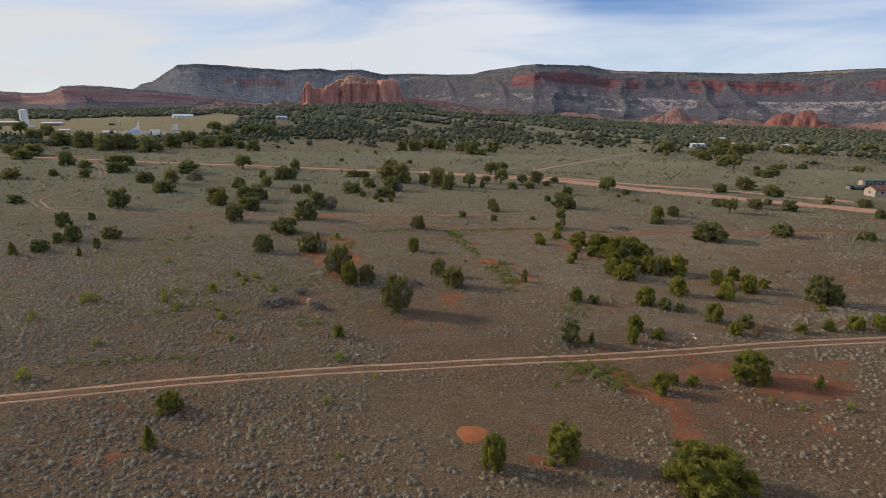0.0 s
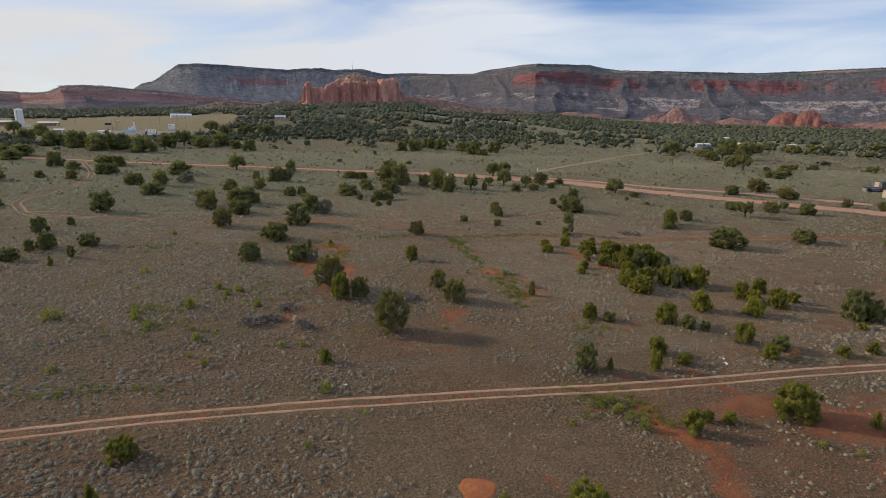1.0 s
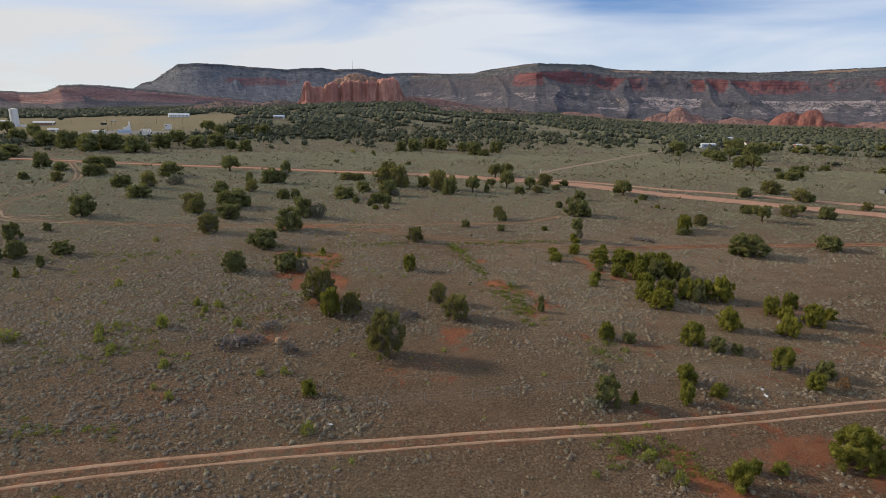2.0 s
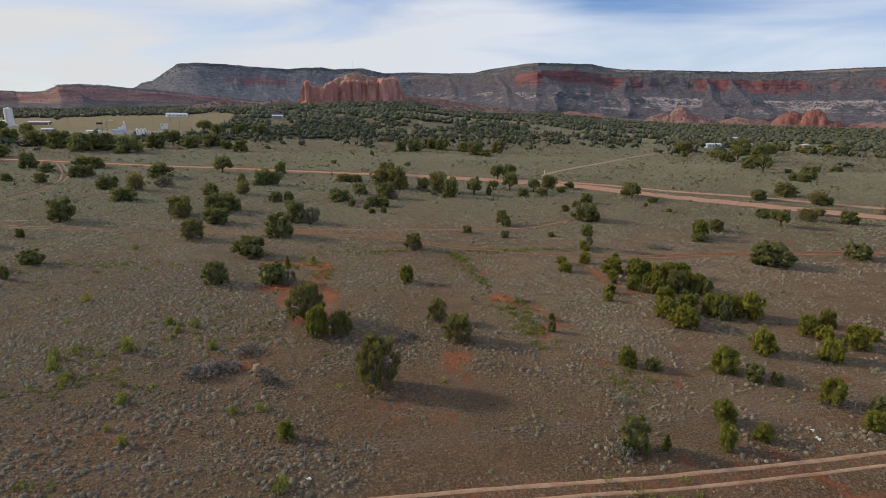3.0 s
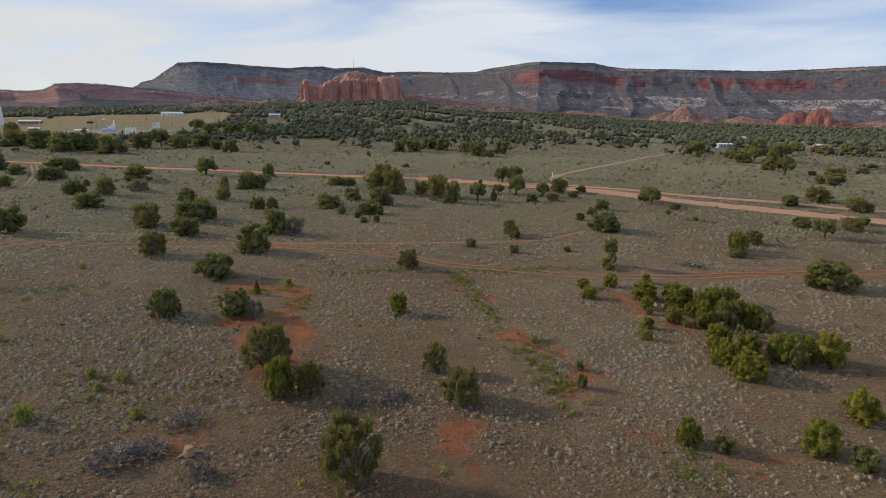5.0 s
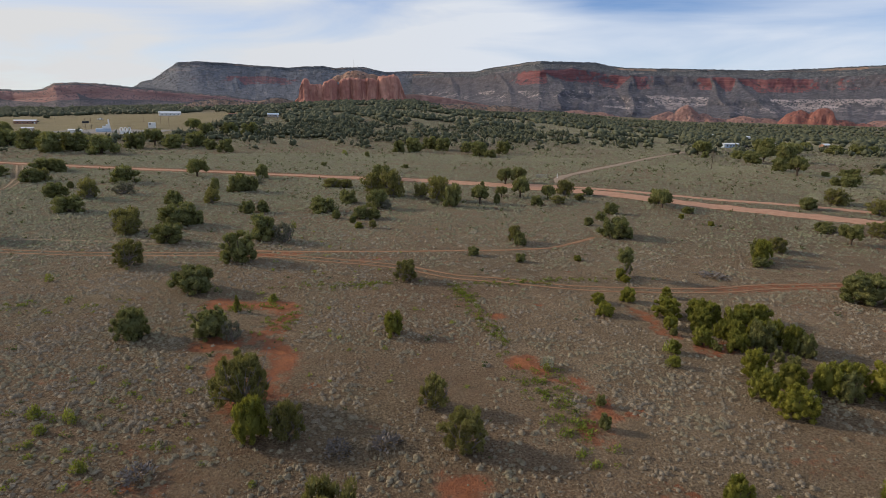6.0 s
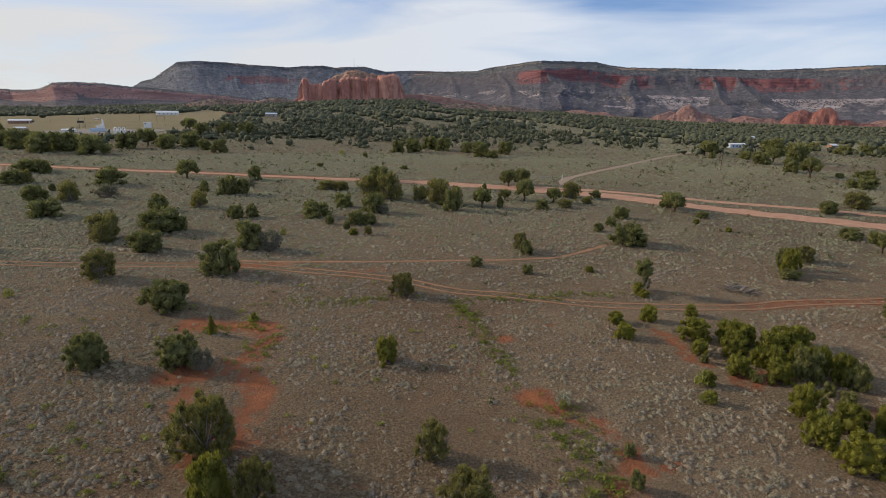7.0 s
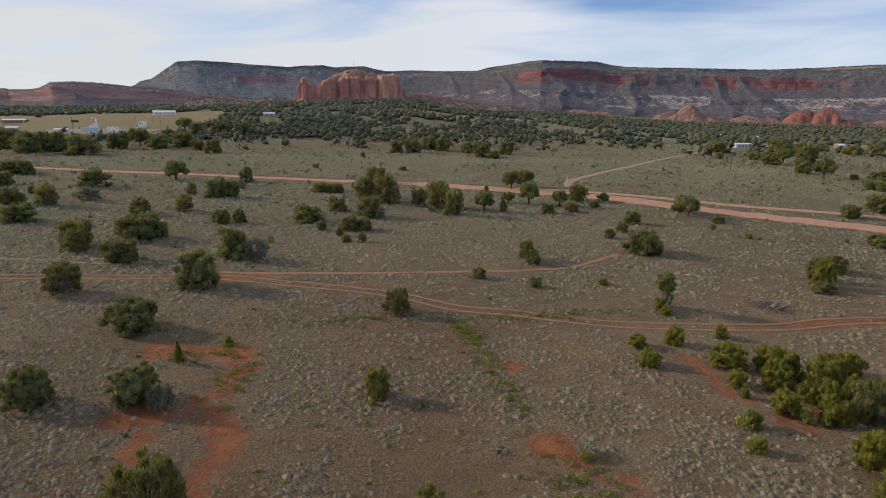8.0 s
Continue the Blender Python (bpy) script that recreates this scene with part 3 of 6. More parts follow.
road("road_1", "two-rut red dirt track across the sagebrush", M_RUT, [ribbon(WAY_NEAR, 0.42, 0.68, 0.16, seed=1, lift=0.03), ribbon(WAY_NEAR, 0.34, -0.68, 0.16, seed=2, lift=0.03)])
road("road_2", "broad graded pink dirt road", M_ROAD, [ribbon(WAY_MAIN, 4, 0, 0.3, 0.07, 1.5, 3, [(-110, 3.0), (-35, 3.2), (10, 4.5), (40, 7.5), (75, 8.5), (95, 7.5), (150, 7.5)])])
road("road_3", "narrow dirt lane beside the graded road", M_ROAD, [ribbon(WAY_NORTH, 3.6, 0, 0.3, 0.07, 1.5, 5)])
road("road_4", "faint orange two-rut track through dry grass", M_TRACK, [ribbon(WAY_MID, 0.42, 0.85, 0.2, seed=6), ribbon(WAY_MID, 0.42, -0.85, 0.2, seed=7)])
road("road_8", "pale two-rut loop track on the western flats", M_PALE, [ribbon(WAY_LOOP, 0.5, 0.8, 0.3, seed=16), ribbon(WAY_LOOP, 0.5, -0.8, 0.3, seed=17)])
road("road_5", "faint red wheel track", M_TRACK, [ribbon(WAY_UPPER, 0.9, 0, 0.3, seed=8)])
road("road_6", "pale dirt lane running off through the sage", M_LANE, [ribbon(WAY_BRANCH, 2.8, 0, 0.3, 0.09, 1.5, 9)])
road("gravel_yard", "grey gravel yard by the sports field", M_GRAVEL, [ribbon([(-185, 482), (-160, 476), (-135, 470), (-108, 466)], 44, 0, 0.5, 0.25, 4.0, 20, None, -1.0)])
road("road_7", "faint pale track in the sagebrush", M_PALE, [ribbon(WAY_WEST, 0.7, 0, 0.3, 0.05, 1.0, 12)])


# ---------------------------------------------------------------- mesas and rocks
def landform(name, label, mat, table, dist, run, profile, base, seed, gully, step=0.07, back=420, wave=60, cat="mesa", trend=((0, 0),), fans=(0.2, 0.5, 260), red=(0.55, 0.80), pale=(0.14, 0.38), upper=0.80, red_gap=0.0, red_from=(-90, -89)):
    """A scarp seen along its length: azimuth and rim height by table, section by profile (depth share, height share).
    trend: how far the front falls back, by azimuth; fans: foot, reach and spacing of the talus cones that climb over the beds."""
    az = np.arange(table[0][0], table[-1][0] + step / 2, step)
    arc = np.radians(az) * dist
    front = dist + wave * fbm(arc / 420, arc * 0, seed + 2, 3) + np.interp(az, [a for a, _ in trend], [d for _, d in trend])
    rim = np.interp(az, [a for a, _ in table], [z for _, z in table])
    rim = 23 + (rim - 23) * front / dist + 1.6 * fbm(az * 5, az * 0, seed, 3)
    zb = np.interp(az, [a for a, _ in base], [z for _, z in base])
    prof = np.array(profile)
    m = 56
    vv = np.linspace(0, 1, m)
    key = np.linspace(0, 1, len(prof))
    rr, hh = np.interp(vv, key, prof[:, 0])[:, None], np.interp(vv, key, prof[:, 1])[:, None]
    arcs = np.broadcast_to(arc, (m, len(arc)))
    hs = np.broadcast_to(hh, arcs.shape)
    lean = arcs + 60 * fbm(arcs / 150, hs * 2, seed + 3, 2) + 90 * hs
    spur = np.clip(1 - 1.7 * np.abs(fbm(lean / fans[2], hs * 0.25, seed + 5, 2)), 0, 1) ** 1.4
    rill = 1 - 2.4 * np.abs(fbm(lean / 62, hs * 0.8, seed + 6, 3))
    cone = fans[0] + fans[1] * spur + 0.05 * rill
    talus = sstep(hs, cone + 0.05, cone - 0.03)
    body = sstep(hs, 0.0, 0.12) * sstep(hs, 1.0, 0.86)
    swell = gully * (1.5 * np.clip(cone - hs, 0, 1) * talus - 0.22 * (1 - spur) * sstep(hs, 0.25, 0.55)) + 0.14 * gully * rill * (0.3 + 0.7 * talus)
    rough = fbm(arcs / 30, hs * 9, seed + 8, 3)
    D = front - run + run * rr - body * (swell + 0.13 * gully * rough)
    Z = zb + (rim - zb) * hs + body * 4.0 * fbm(arcs / 60, hs * 5, seed + 9, 3)
    A = np.radians(az)
    V = np.stack([HUB[0] + D * np.sin(A), HUB[1] + D * np.cos(A), Z], -1)
    rear = [np.stack([HUB[0] + (front + dd) * np.sin(A), HUB[1] + (front + dd) * np.cos(A), rim - drop], -1) for dd, drop in ((back * 0.3, 1.0), (back, 9.0), (back * 1.05, 160.0))]
    W = np.concatenate([V, np.stack(rear)])
    W[0, :, 2] -= 14
    n, k = W.shape[:2]
    ii = np.arange(n * k).reshape(n, k)
    F = np.stack([ii[:-1, :-1], ii[:-1, 1:], ii[1:, 1:], ii[1:, :-1]], -1).reshape(-1, 4)
    me = fill_mesh(name, W.reshape(-1, 3), F, mat, True)
    wob = hs + 0.05 * fbm(arcs / 130, hs * 0, seed + 12, 3)
    layers = {
        "red": sstep(wob, red[0] - 0.03, red[0] + 0.03) * sstep(wob, red[1] + 0.03, red[1] - 0.02) * (1 - talus) * np.clip(0.80 - red_gap + 1.1 * fbm(arcs / 160, hs * 0, seed + 15, 2), 0, 1) * sstep(az, *red_from),
        "pale": sstep(wob, pale[0] - 0.03, pale[0] + 0.03) * sstep(wob, pale[1] + 0.04, pale[1] - 0.04) * (1 - 0.6 * talus) * np.clip(0.74 + 0.9 * fbm(arcs / 130, hs * 2.5, seed + 16, 3), 0, 1),
        "upper": sstep(wob, upper, upper + 0.06),
        "rim": 0.75 * sstep(hs, 0.93, 0.96) * sstep(hs, 1.0, 0.985) * np.clip(0.35 + 1.4 * fbm(arcs / 160, hs * 0, seed + 18, 2), 0, 1),
    }
    for nm, v in layers.items():
        full = np.concatenate([v, np.repeat(v[-1:], 3, 0)])
        att = me.attributes.new(nm, 'FLOAT', 'POINT')
        att.data.foreach_set("value", full.astype(np.float32).ravel())
    return tagged(new(name, me), label, cat, kind="structure"), V, hh


BASE = [(-60, -4), (-27, -4), (-23, -2), (-15, 4), (-5, 12), (6, 14), (11, 9), (22, 1), (27, -9), (32, -14), (60, -14)]
STEEP = [(0, 0), (0.22, 0.13), (0.42, 0.28), (0.47, 0.36), (0.64, 0.50), (0.76, 0.63), (0.80, 0.82), (0.90, 0.90), (0.97, 0.95), (0.985, 1.0), (1, 1.0)]
ROUND = [(0, 0), (0.2, 0.13), (0.42, 0.32), (0.6, 0.50), (0.75, 0.68), (0.86, 0.83), (0.93, 0.93), (0.955, 0.99), (1, 1.0)]
WALL = [(0, 0), (0.3, 0.16), (0.5, 0.30), (0.62, 0.45), (0.70, 0.78), (0.80, 0.88), (0.9, 0.97), (1, 1.0)]

mesa_far, far_v, far_h = landform("mesa_far", "long scrub-covered mesa with a flat rim, painted blue-grey for haze", M_MESA_L,
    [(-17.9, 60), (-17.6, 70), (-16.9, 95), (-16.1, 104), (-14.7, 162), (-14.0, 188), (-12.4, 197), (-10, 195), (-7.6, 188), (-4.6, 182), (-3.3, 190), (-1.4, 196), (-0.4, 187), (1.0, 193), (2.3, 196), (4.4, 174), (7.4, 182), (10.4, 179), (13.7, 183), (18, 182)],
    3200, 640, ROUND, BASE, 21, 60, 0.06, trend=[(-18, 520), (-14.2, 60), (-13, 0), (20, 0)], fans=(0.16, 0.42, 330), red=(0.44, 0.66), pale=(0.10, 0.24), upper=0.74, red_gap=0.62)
mesa_east, east_v, east_h = landform("mesa_east", "long mesa scarp with a red cliff band and grey talus", M_MESA_R,
    [(7, 128), (10.4, 137), (13.2, 141), (14.2, 152), (16.4, 166), (18, 177), (19.1, 181), (21.7, 180), (24.3, 176), (25.4, 166), (26.9, 158), (31.8, 154), (38.5, 147), (42.6, 152), (44.5, 156), (46.9, 159), (52, 160), (58, 156)],
    2320, 520, STEEP, BASE, 33, 62, 0.06, trend=[(7, 620), (13, 330), (19.2, 0), (26, 45), (38, 20), (58, 0)], fans=(0.18, 0.58, 190), red=(0.53, 0.80), pale=(0.12, 0.40), upper=0.80, red_from=(13.5, 16))
mesa_low, low_v, low_h = landform("mesa_low", "low red sandstone mesa with scrubby ledges", M_MESA_LOW,
    [(-33, 36), (-27.3, 35), (-25.1, 33), (-24, 37), (-23.2, 50), (-21.6, 54), (-20.6, 54), (-19.2, 51), (-17.5, 47), (-14.9, 42), (-12.6, 35), (-10.2, 31), (-8.7, 24), (-6, 16)],
    1660, 190, WALL, BASE, 45, 24, 0.07, 200, 20, trend=[(-33, 260), (-26, 150), (-23.1, 0), (-14, 110), (-6, 220)], fans=(0.18, 0.34, 120), red=(0.30, 0.90), pale=(0.05, 0.12), upper=0.90, red_gap=-0.4)


def butte():
    """The free-standing butte: fluted walls, rounded columns and a pale cap set back on top."""
    xs = np.arange(-74, 128, 0.8)
    tops = np.interp(xs, [-74, -66, -61, -58, -54, -50, -47, -44, -42, -38, -24, -21, -17, -8, -3, 3, 6, 9, 14, 30, 44, 58, 66, 70, 74, 82, 88, 100, 106, 111, 115, 119, 124, 128],
                         [18, 23, 28, 44, 55, 58.5, 58, 57, 51, 50, 50, 47, 54, 57.5, 58, 55, 49, 57, 60, 62, 60, 62, 61, 58, 65, 66.5, 66, 68, 66, 58, 46, 36, 26, 18])
    tops = tops + 1.5 * fbm(xs / 3.4, xs * 0, 2, 3)
    deep = np.interp(xs, [-74, -62, -50, -43, -40, -30, -22, -19, -8, 3, 7, 12, 24, 28, 32, 42, 46, 58, 68, 72, 78, 90, 102, 112, 120, 128],
                         [0, 5, 9, 8, 2, 1, 1, 7, 11, 9, 2, 9, 11, 6, 10, 12, 6, 10, 8, 4, 12, 17, 17, 12, 5, 0])
    fissure = 1.0 - np.abs(fbm(xs / 11.0, xs * 0, 14, 2)) * 2.0
    rows, uvs = [], []
    m = 34
    for j in range(m):
        h = j / (m - 1)
        zz = 13 + (tops - 13) * h
        lean = 16 * max(0.0, 1 - h * 3.2) ** 2 + 5 * (1 - h)
        crown = 5 * max(0.0, (h - 0.92) / 0.08) ** 2.0
        crack = 11.0 * np.clip(fissure - 0.70, 0, 1) * min(1.0, h * 3)
        warp = xs + 3.5 * fbm(xs * 0 + h * 3.0, xs / 22, 12, 2)
        flute = 2.6 * fbm(warp / 9.5, xs * 0 + h * 1.8, 4, 3) + 1.1 * fbm(warp / 3.6, xs * 0 + h * 4.5, 6, 3) + 1.3 * fbm(xs / 8, xs * 0 + h * 9, 9, 3)
        y = 1056 - deep * (1 - 0.2 * h) - lean - flute + crown + crack
        rows.append(np.column_stack([xs, y, zz]))
        uvs.append(np.column_stack([xs, np.full_like(xs, h * 0.9)]))
    for j in range(10):
        h = 1 - j / 9
        zz = 13 + (tops - 13) * (h if j else 0.99)
        y = 1094 + 10 * (1 - h) + 2.5 * fbm(xs / 6, xs * 0 + h, 8, 3)
        rows.append(np.column_stack([xs, y, zz]))
        uvs.append(np.column_stack([xs, np.full_like(xs, max(h, 0.2))]))
    V, U = np.stack(rows), np.stack(uvs)
    n, k = V.shape[:2]
    ii = np.arange(n * k).reshape(n, k)
    F = np.stack([ii[:-1, :-1], ii[:-1, 1:], ii[1:, 1:], ii[1:, :-1]], -1).reshape(-1, 4)
    return tagged(new("butte", fill_mesh("butte", V.reshape(-1, 3), F, M_BUTTE, True, U.reshape(-1, 2))), "free-standing red sandstone butte with fluted columns", "rock", kind="structure")


def knoll(name, label, x, y, rx, ry, h, base, seed, mat, power=1.0, lean=0.0, turn=0.0, flute=0.12):
    """A slickrock dome with gullied flanks."""
    na, nr = 96, 30
    a = np.linspace(0, 2 * np.pi, na, endpoint=False)
    rows, uvs = [], []
    for j in range(nr):
        r = 1 - j / (nr - 1)
        hz = (1 - r ** 2) ** 1.25 if power == 0 else (1 - r ** power)
        g = 1 + 1.8 * flute * fbm(np.cos(a) * 3.5 + 9, np.sin(a) * 3.5 + 9, seed, 3) * (0.4 + 0.6 * r) - 0.22 * np.abs(fbm(a * 4, a * 0 + r * 1.5, seed + 7, 2)) * r + 0.05 * fbm(np.cos(a) * 9 + 5, np.sin(a) * 9 + r * 4, seed + 2, 3)
        px, py = np.cos(a) * rx * r * g + lean * hz * rx, np.sin(a) * ry * r * g
        c, s = math.cos(radians(turn)), math.sin(radians(turn))
        z = base + h * hz * (1 + 0.30 * fbm(np.cos(a) * 2.6 * r + 4, np.sin(a) * 2.6 * r, seed + 4, 4) * (r ** 0.5))
        rows.append(np.column_stack([x + px * c - py * s, y + px * s + py * c, z]))
        uvs.append(np.column_stack([a * rx, np.full_like(a, hz)]))
    V, U = np.stack(rows), np.stack(uvs)
    ii = np.arange(nr * na).reshape(nr, na)
    F = np.stack([ii[:-1], np.roll(ii[:-1], -1, 1), np.roll(ii[1:], -1, 1), ii[1:]], -1).reshape(-1, 4)
    return tagged(new(name, fill_mesh(name, V.reshape(-1, 3), F, mat, True, U.reshape(-1, 2))), label, "rock", kind="structure")


butte()
knoll("butte_shoulder", "long low red ledge running down from the butte", 185, 1075, 105, 26, 20, 17, 3, M_KNOLL, 1.6, -0.45, -6)
knoll("butte_apron", "rubbly red slope at the foot of the butte", 28, 1052, 112, 34, 12, 14, 5, M_KNOLL, 1.6, 0, 0)


def hills(name, label, cx, cy, turn, base, bumps, seed, mat, grow=1.0, res=2.4):
    """Irregular slickrock hills: warped bumps (across, along, half-widths, height, steepness) with gullied flanks."""
    hw = max(abs(b[0]) + b[2] for b in bumps) * 1.3
    hd = max(abs(b[1]) + b[3] for b in bumps) * 1.3
    u, v = np.meshgrid(np.arange(-hw, hw, res), np.arange(-hd, hd, res))
    wu = u + 14 * fbm(u / 34, v / 34, seed, 4)
    wv = v + 14 * fbm(u / 34, v / 34, seed + 3, 4)
    z, top = np.zeros_like(u), max(b[4] for b in bumps)
    for bu, bv, ru, rv, h, p in bumps:
        r = np.hypot((wu - bu) / ru, (wv - bv) / rv)
        gully = 1 - 0.22 * np.abs(fbm(np.arctan2(wv - bv, wu - bu) * 5, r * 2, seed + 6, 3)) * np.clip(r * 1.4, 0, 1)
        z = np.maximum(z, h * np.clip(1 - r ** p, 0, 1) * gully)
    z = z + np.clip(z / 6, 0, 1) * (1.6 * fbm(u / 9, v / 9, seed + 8, 3) + np.abs(fbm(u / 40, z / 5, seed + 9, 2)) * 1.5)
    c, s = math.cos(radians(turn)), math.sin(radians(turn))
    V = np.stack([cx + u * c - v * s, cy + u * s + v * c, base + z], -1)
    n, k = V.shape[:2]
    ii = np.arange(n * k).reshape(n, k)
    F = np.stack([ii[:-1, :-1], ii[:-1, 1:], ii[1:, 1:], ii[1:, :-1]], -1).reshape(-1, 4)
    F = F[(z.ravel()[F] > 0.05).any(1)]
    U = np.stack([u, z / top * 0.9], -1)
    ob = tagged(new(name, fill_mesh(name, V.reshape(-1, 3), F, mat, True, U.reshape(-1, 2))), label, "rock", kind="structure")
    rim = np.where((z.ravel() > 1.5) & (np.random.default_rng(seed).uniform(0, 1, z.size) < 0.09 * grow))[0]
    return ob, V.reshape(-1, 3)[rim]


HILL_SCRUB = []
for args in (("slickrock_hill", "rounded pink slickrock hill with gullied flanks", 930, 1480, -32, -17, [(0, 0, 44, 50, 47, 1.5), (-48, 6, 62, 44, 27, 1.5), (40, 4, 56, 44, 25, 1.6), (10, -30, 34, 24, 16, 1.8), (-22, -20, 34, 26, 22, 1.5)], 61, M_KNOLL),
             ("slickrock_dome", "steep red sandstone dome beside a pink ridge", 1180, 1292, -42, -21, [(6, 0, 36, 34, 47, 2.8), (-52, 12, 56, 36, 42, 1.7), (-20, 16, 50, 36, 38, 1.6), (46, 2, 36, 28, 21, 1.9), (80, 10, 50, 30, 14, 1.6)], 62, M_DOME),
             ("slickrock_ledge", "low pink slickrock ledge at the foot of the scarp", 1060, 1420, -36, -18, [(0, 0, 70, 34, 20, 1.6), (-60, 0, 50, 30, 13, 1.6), (50, 10, 50, 30, 16, 1.6)], 63, M_KNOLL),
             ("slickrock_ledge", "long pink slickrock slope below the talus", 1330, 1180, -48, -18, [(0, 0, 90, 34, 27, 1.5), (70, 0, 70, 30, 22, 1.5), (-60, 0, 50, 30, 18, 1.6)], 64, M_KNOLL),
             ("slickrock_ledge", "low pink slickrock ledge at the foot of the scarp", 690, 1640, -20, -8, [(0, 0, 80, 34, 17, 1.6), (-70, 0, 50, 30, 12, 1.6), (60, 0, 60, 30, 13, 1.6)], 65, M_KNOLL),
             ("slickrock_ledge", "pale pink ledge at the foot of the scarp", 480, 1560, -14, 2, [(0, 0, 70, 30, 12, 1.6), (-60, 0, 50, 30, 8, 1.6)], 66, M_KNOLL),
             ("butte_cap", "pale weathered sandstone cap on the butte", 38, 1081, 0, 55, [(0, 0, 30, 22, 18.5, 2.6), (-20, 0, 20, 18, 12, 2.0), (24, 0, 22, 18, 14, 2.2)], 67, M_CAP, 0.3, 1.4),
             ("rubble_hill", "scrubby rubble hill below the butte", -95, 1020, 8, 10, [(0, 0, 70, 40, 16, 1.5), (-80, 10, 70, 40, 12, 1.5)], 68, M_RUBBLE, 2.0),
             ("rubble_hill", "scrubby rubble hill below the butte", 190, 940, -8, 12, [(0, 0, 70, 26, 10, 1.6), (-60, 0, 60, 26, 9, 1.6), (70, 0, 60, 26, 8, 1.6)], 69, M_RUBBLE, 2.0)):
    HILL_SCRUB.append(hills(*args)[1])


# ---------------------------------------------------------------- scattered growth
def scatter(name, label, cat, mat, templates, x, y, z, size, tall=None):
    """Many small plants as one object: templates are (verts, faces) pairs."""
    vs, fs, base = [], [], 0
    pick = RNG.integers(0, len(templates), len(x))
    turn = RNG.uniform(0, 2 * np.pi, len(x))
    tall = size if tall is None else tall
    for i, (tv, tf) in enumerate(templates):
        m = np.where(pick == i)[0]
        if not len(m):
            continue
        c, s = np.cos(turn[m])[:, None], np.sin(turn[m])[:, None]
        px = (tv[None, :, 0] * c - tv[None, :, 1] * s) * size[m][:, None] + x[m][:, None]
        py = (tv[None, :, 0] * s + tv[None, :, 1] * c) * size[m][:, None] + y[m][:, None]
        pz = tv[None, :, 2] * tall[m][:, None] + z[m][:, None]
        V = np.stack([px, py, pz], -1).reshape(-1, 3)
        F = (tf[None] + (np.arange(len(m)) * len(tv))[:, None, None]).reshape(-1, 3) + base
        vs.append(V)
        fs.append(F)
        base += len(V)
    return tagged(new(name, fill_mesh(name, np.concatenate(vs), np.concatenate(fs), mat)), label, cat, kind="stuff")


def tuft_template(n, spread=1.0, up=0.8, leaf=0.3, rng=None):
    """A bush of n loose leaf sprays over a half-dome of radius 1."""
    rng = rng or RNG
    a, e = rng.uniform(0, 2 * np.pi, n), np.arcsin(rng.uniform(0.05, 1.0, n))
    r = rng.uniform(0.45, 1.0, n)
    c = np.stack([np.cos(a) * np.cos(e) * r * spread, np.sin(a) * np.cos(e) * r * spread, np.sin(e) * r * up], 1)
    axis_dir = c / (np.linalg.norm(c, axis=1)[:, None] + 1e-6) + rng.normal(0, 0.5, (n, 3)) + np.array([0, 0, 0.4])
    axis_dir /= np.linalg.norm(axis_dir, axis=1)[:, None]
    side = np.cross(axis_dir, rng.normal(0, 1, (n, 3)))
    side /= np.linalg.norm(side, axis=1)[:, None]
    ln = leaf * rng.uniform(0.7, 1.4, n)[:, None]
    V = np.stack([c - side * ln * 0.55, c + side * ln * 0.55, c + axis_dir * ln * 1.2], 1)
    V[:, :, 2] = np.maximum(V[:, :, 2], 0.0)
    return V.reshape(-1, 3), np.arange(3 * n).reshape(n, 3)


def blob_template(blobs, rng):
    """A distant tree or bush: a few jagged lumps."""
    bm = bmesh.new()
    bmesh.ops.create_icosphere(bm, subdivisions=1, radius=1.0)
    bv = np.array([v.co[:] for v in bm.verts])
    bm.verts.index_update()
    bf = np.array([[v.index for v in f.verts] for f in bm.faces])
    bm.free()
    vs, fs = [], []
    for i in range(blobs):
        r = rng.uniform(0.45, 0.75) if blobs > 1 else 1.0
        c = np.array([*(rng.uniform(-0.5, 0.5, 2) if blobs > 1 else (0, 0)), rng.uniform(0.45, 0.75)])
        v = bv * (1 + rng.uniform(-0.45, 0.35, (len(bv), 1))) * r * np.array([1, 1, 0.85]) + c
        v[:, 2] = np.maximum(v[:, 2], -0.05)
        vs.append(v)
        fs.append(bf + 12 * i if len(bv) == 12 else bf + len(bv) * i)
    return np.concatenate(vs), np.concatenate(fs)


def fan(n, d0, d1, a0=-34.0, a1=54.0, power=1.0, rng=None):
    """Points over the fan of land ahead, even by area."""
    rng = rng or RNG
    d = np.sqrt(rng.uniform(d0 ** 2, d1 ** 2, n)) if power == 1.0 else d0 + (d1 - d0) * rng.uniform(0, 1, n) ** power
    a = np.radians(rng.uniform(a0, a1, n))
    return 2.0 + d * np.sin(a), d * np.cos(a)


def off_roads(x, y, pad=1.0):
    ok = (way_distance(x, y, WAY_NEAR) > 1.1 * pad) & (way_distance(x, y, WAY_MAIN) > 4.2 * pad) & (way_distance(x, y, WAY_NORTH) > 1.8)
    ok &= (np.abs(way_distance(x, y, WAY_MID) - 0.9) > 0.7) & (way_distance(x, y, WAY_LOOP) > 1.7) & (way_distance(x, y, WAY_UPPER) > 0.7) & (way_distance(x, y, WAY_BRANCH) > 2.2)
    return ok


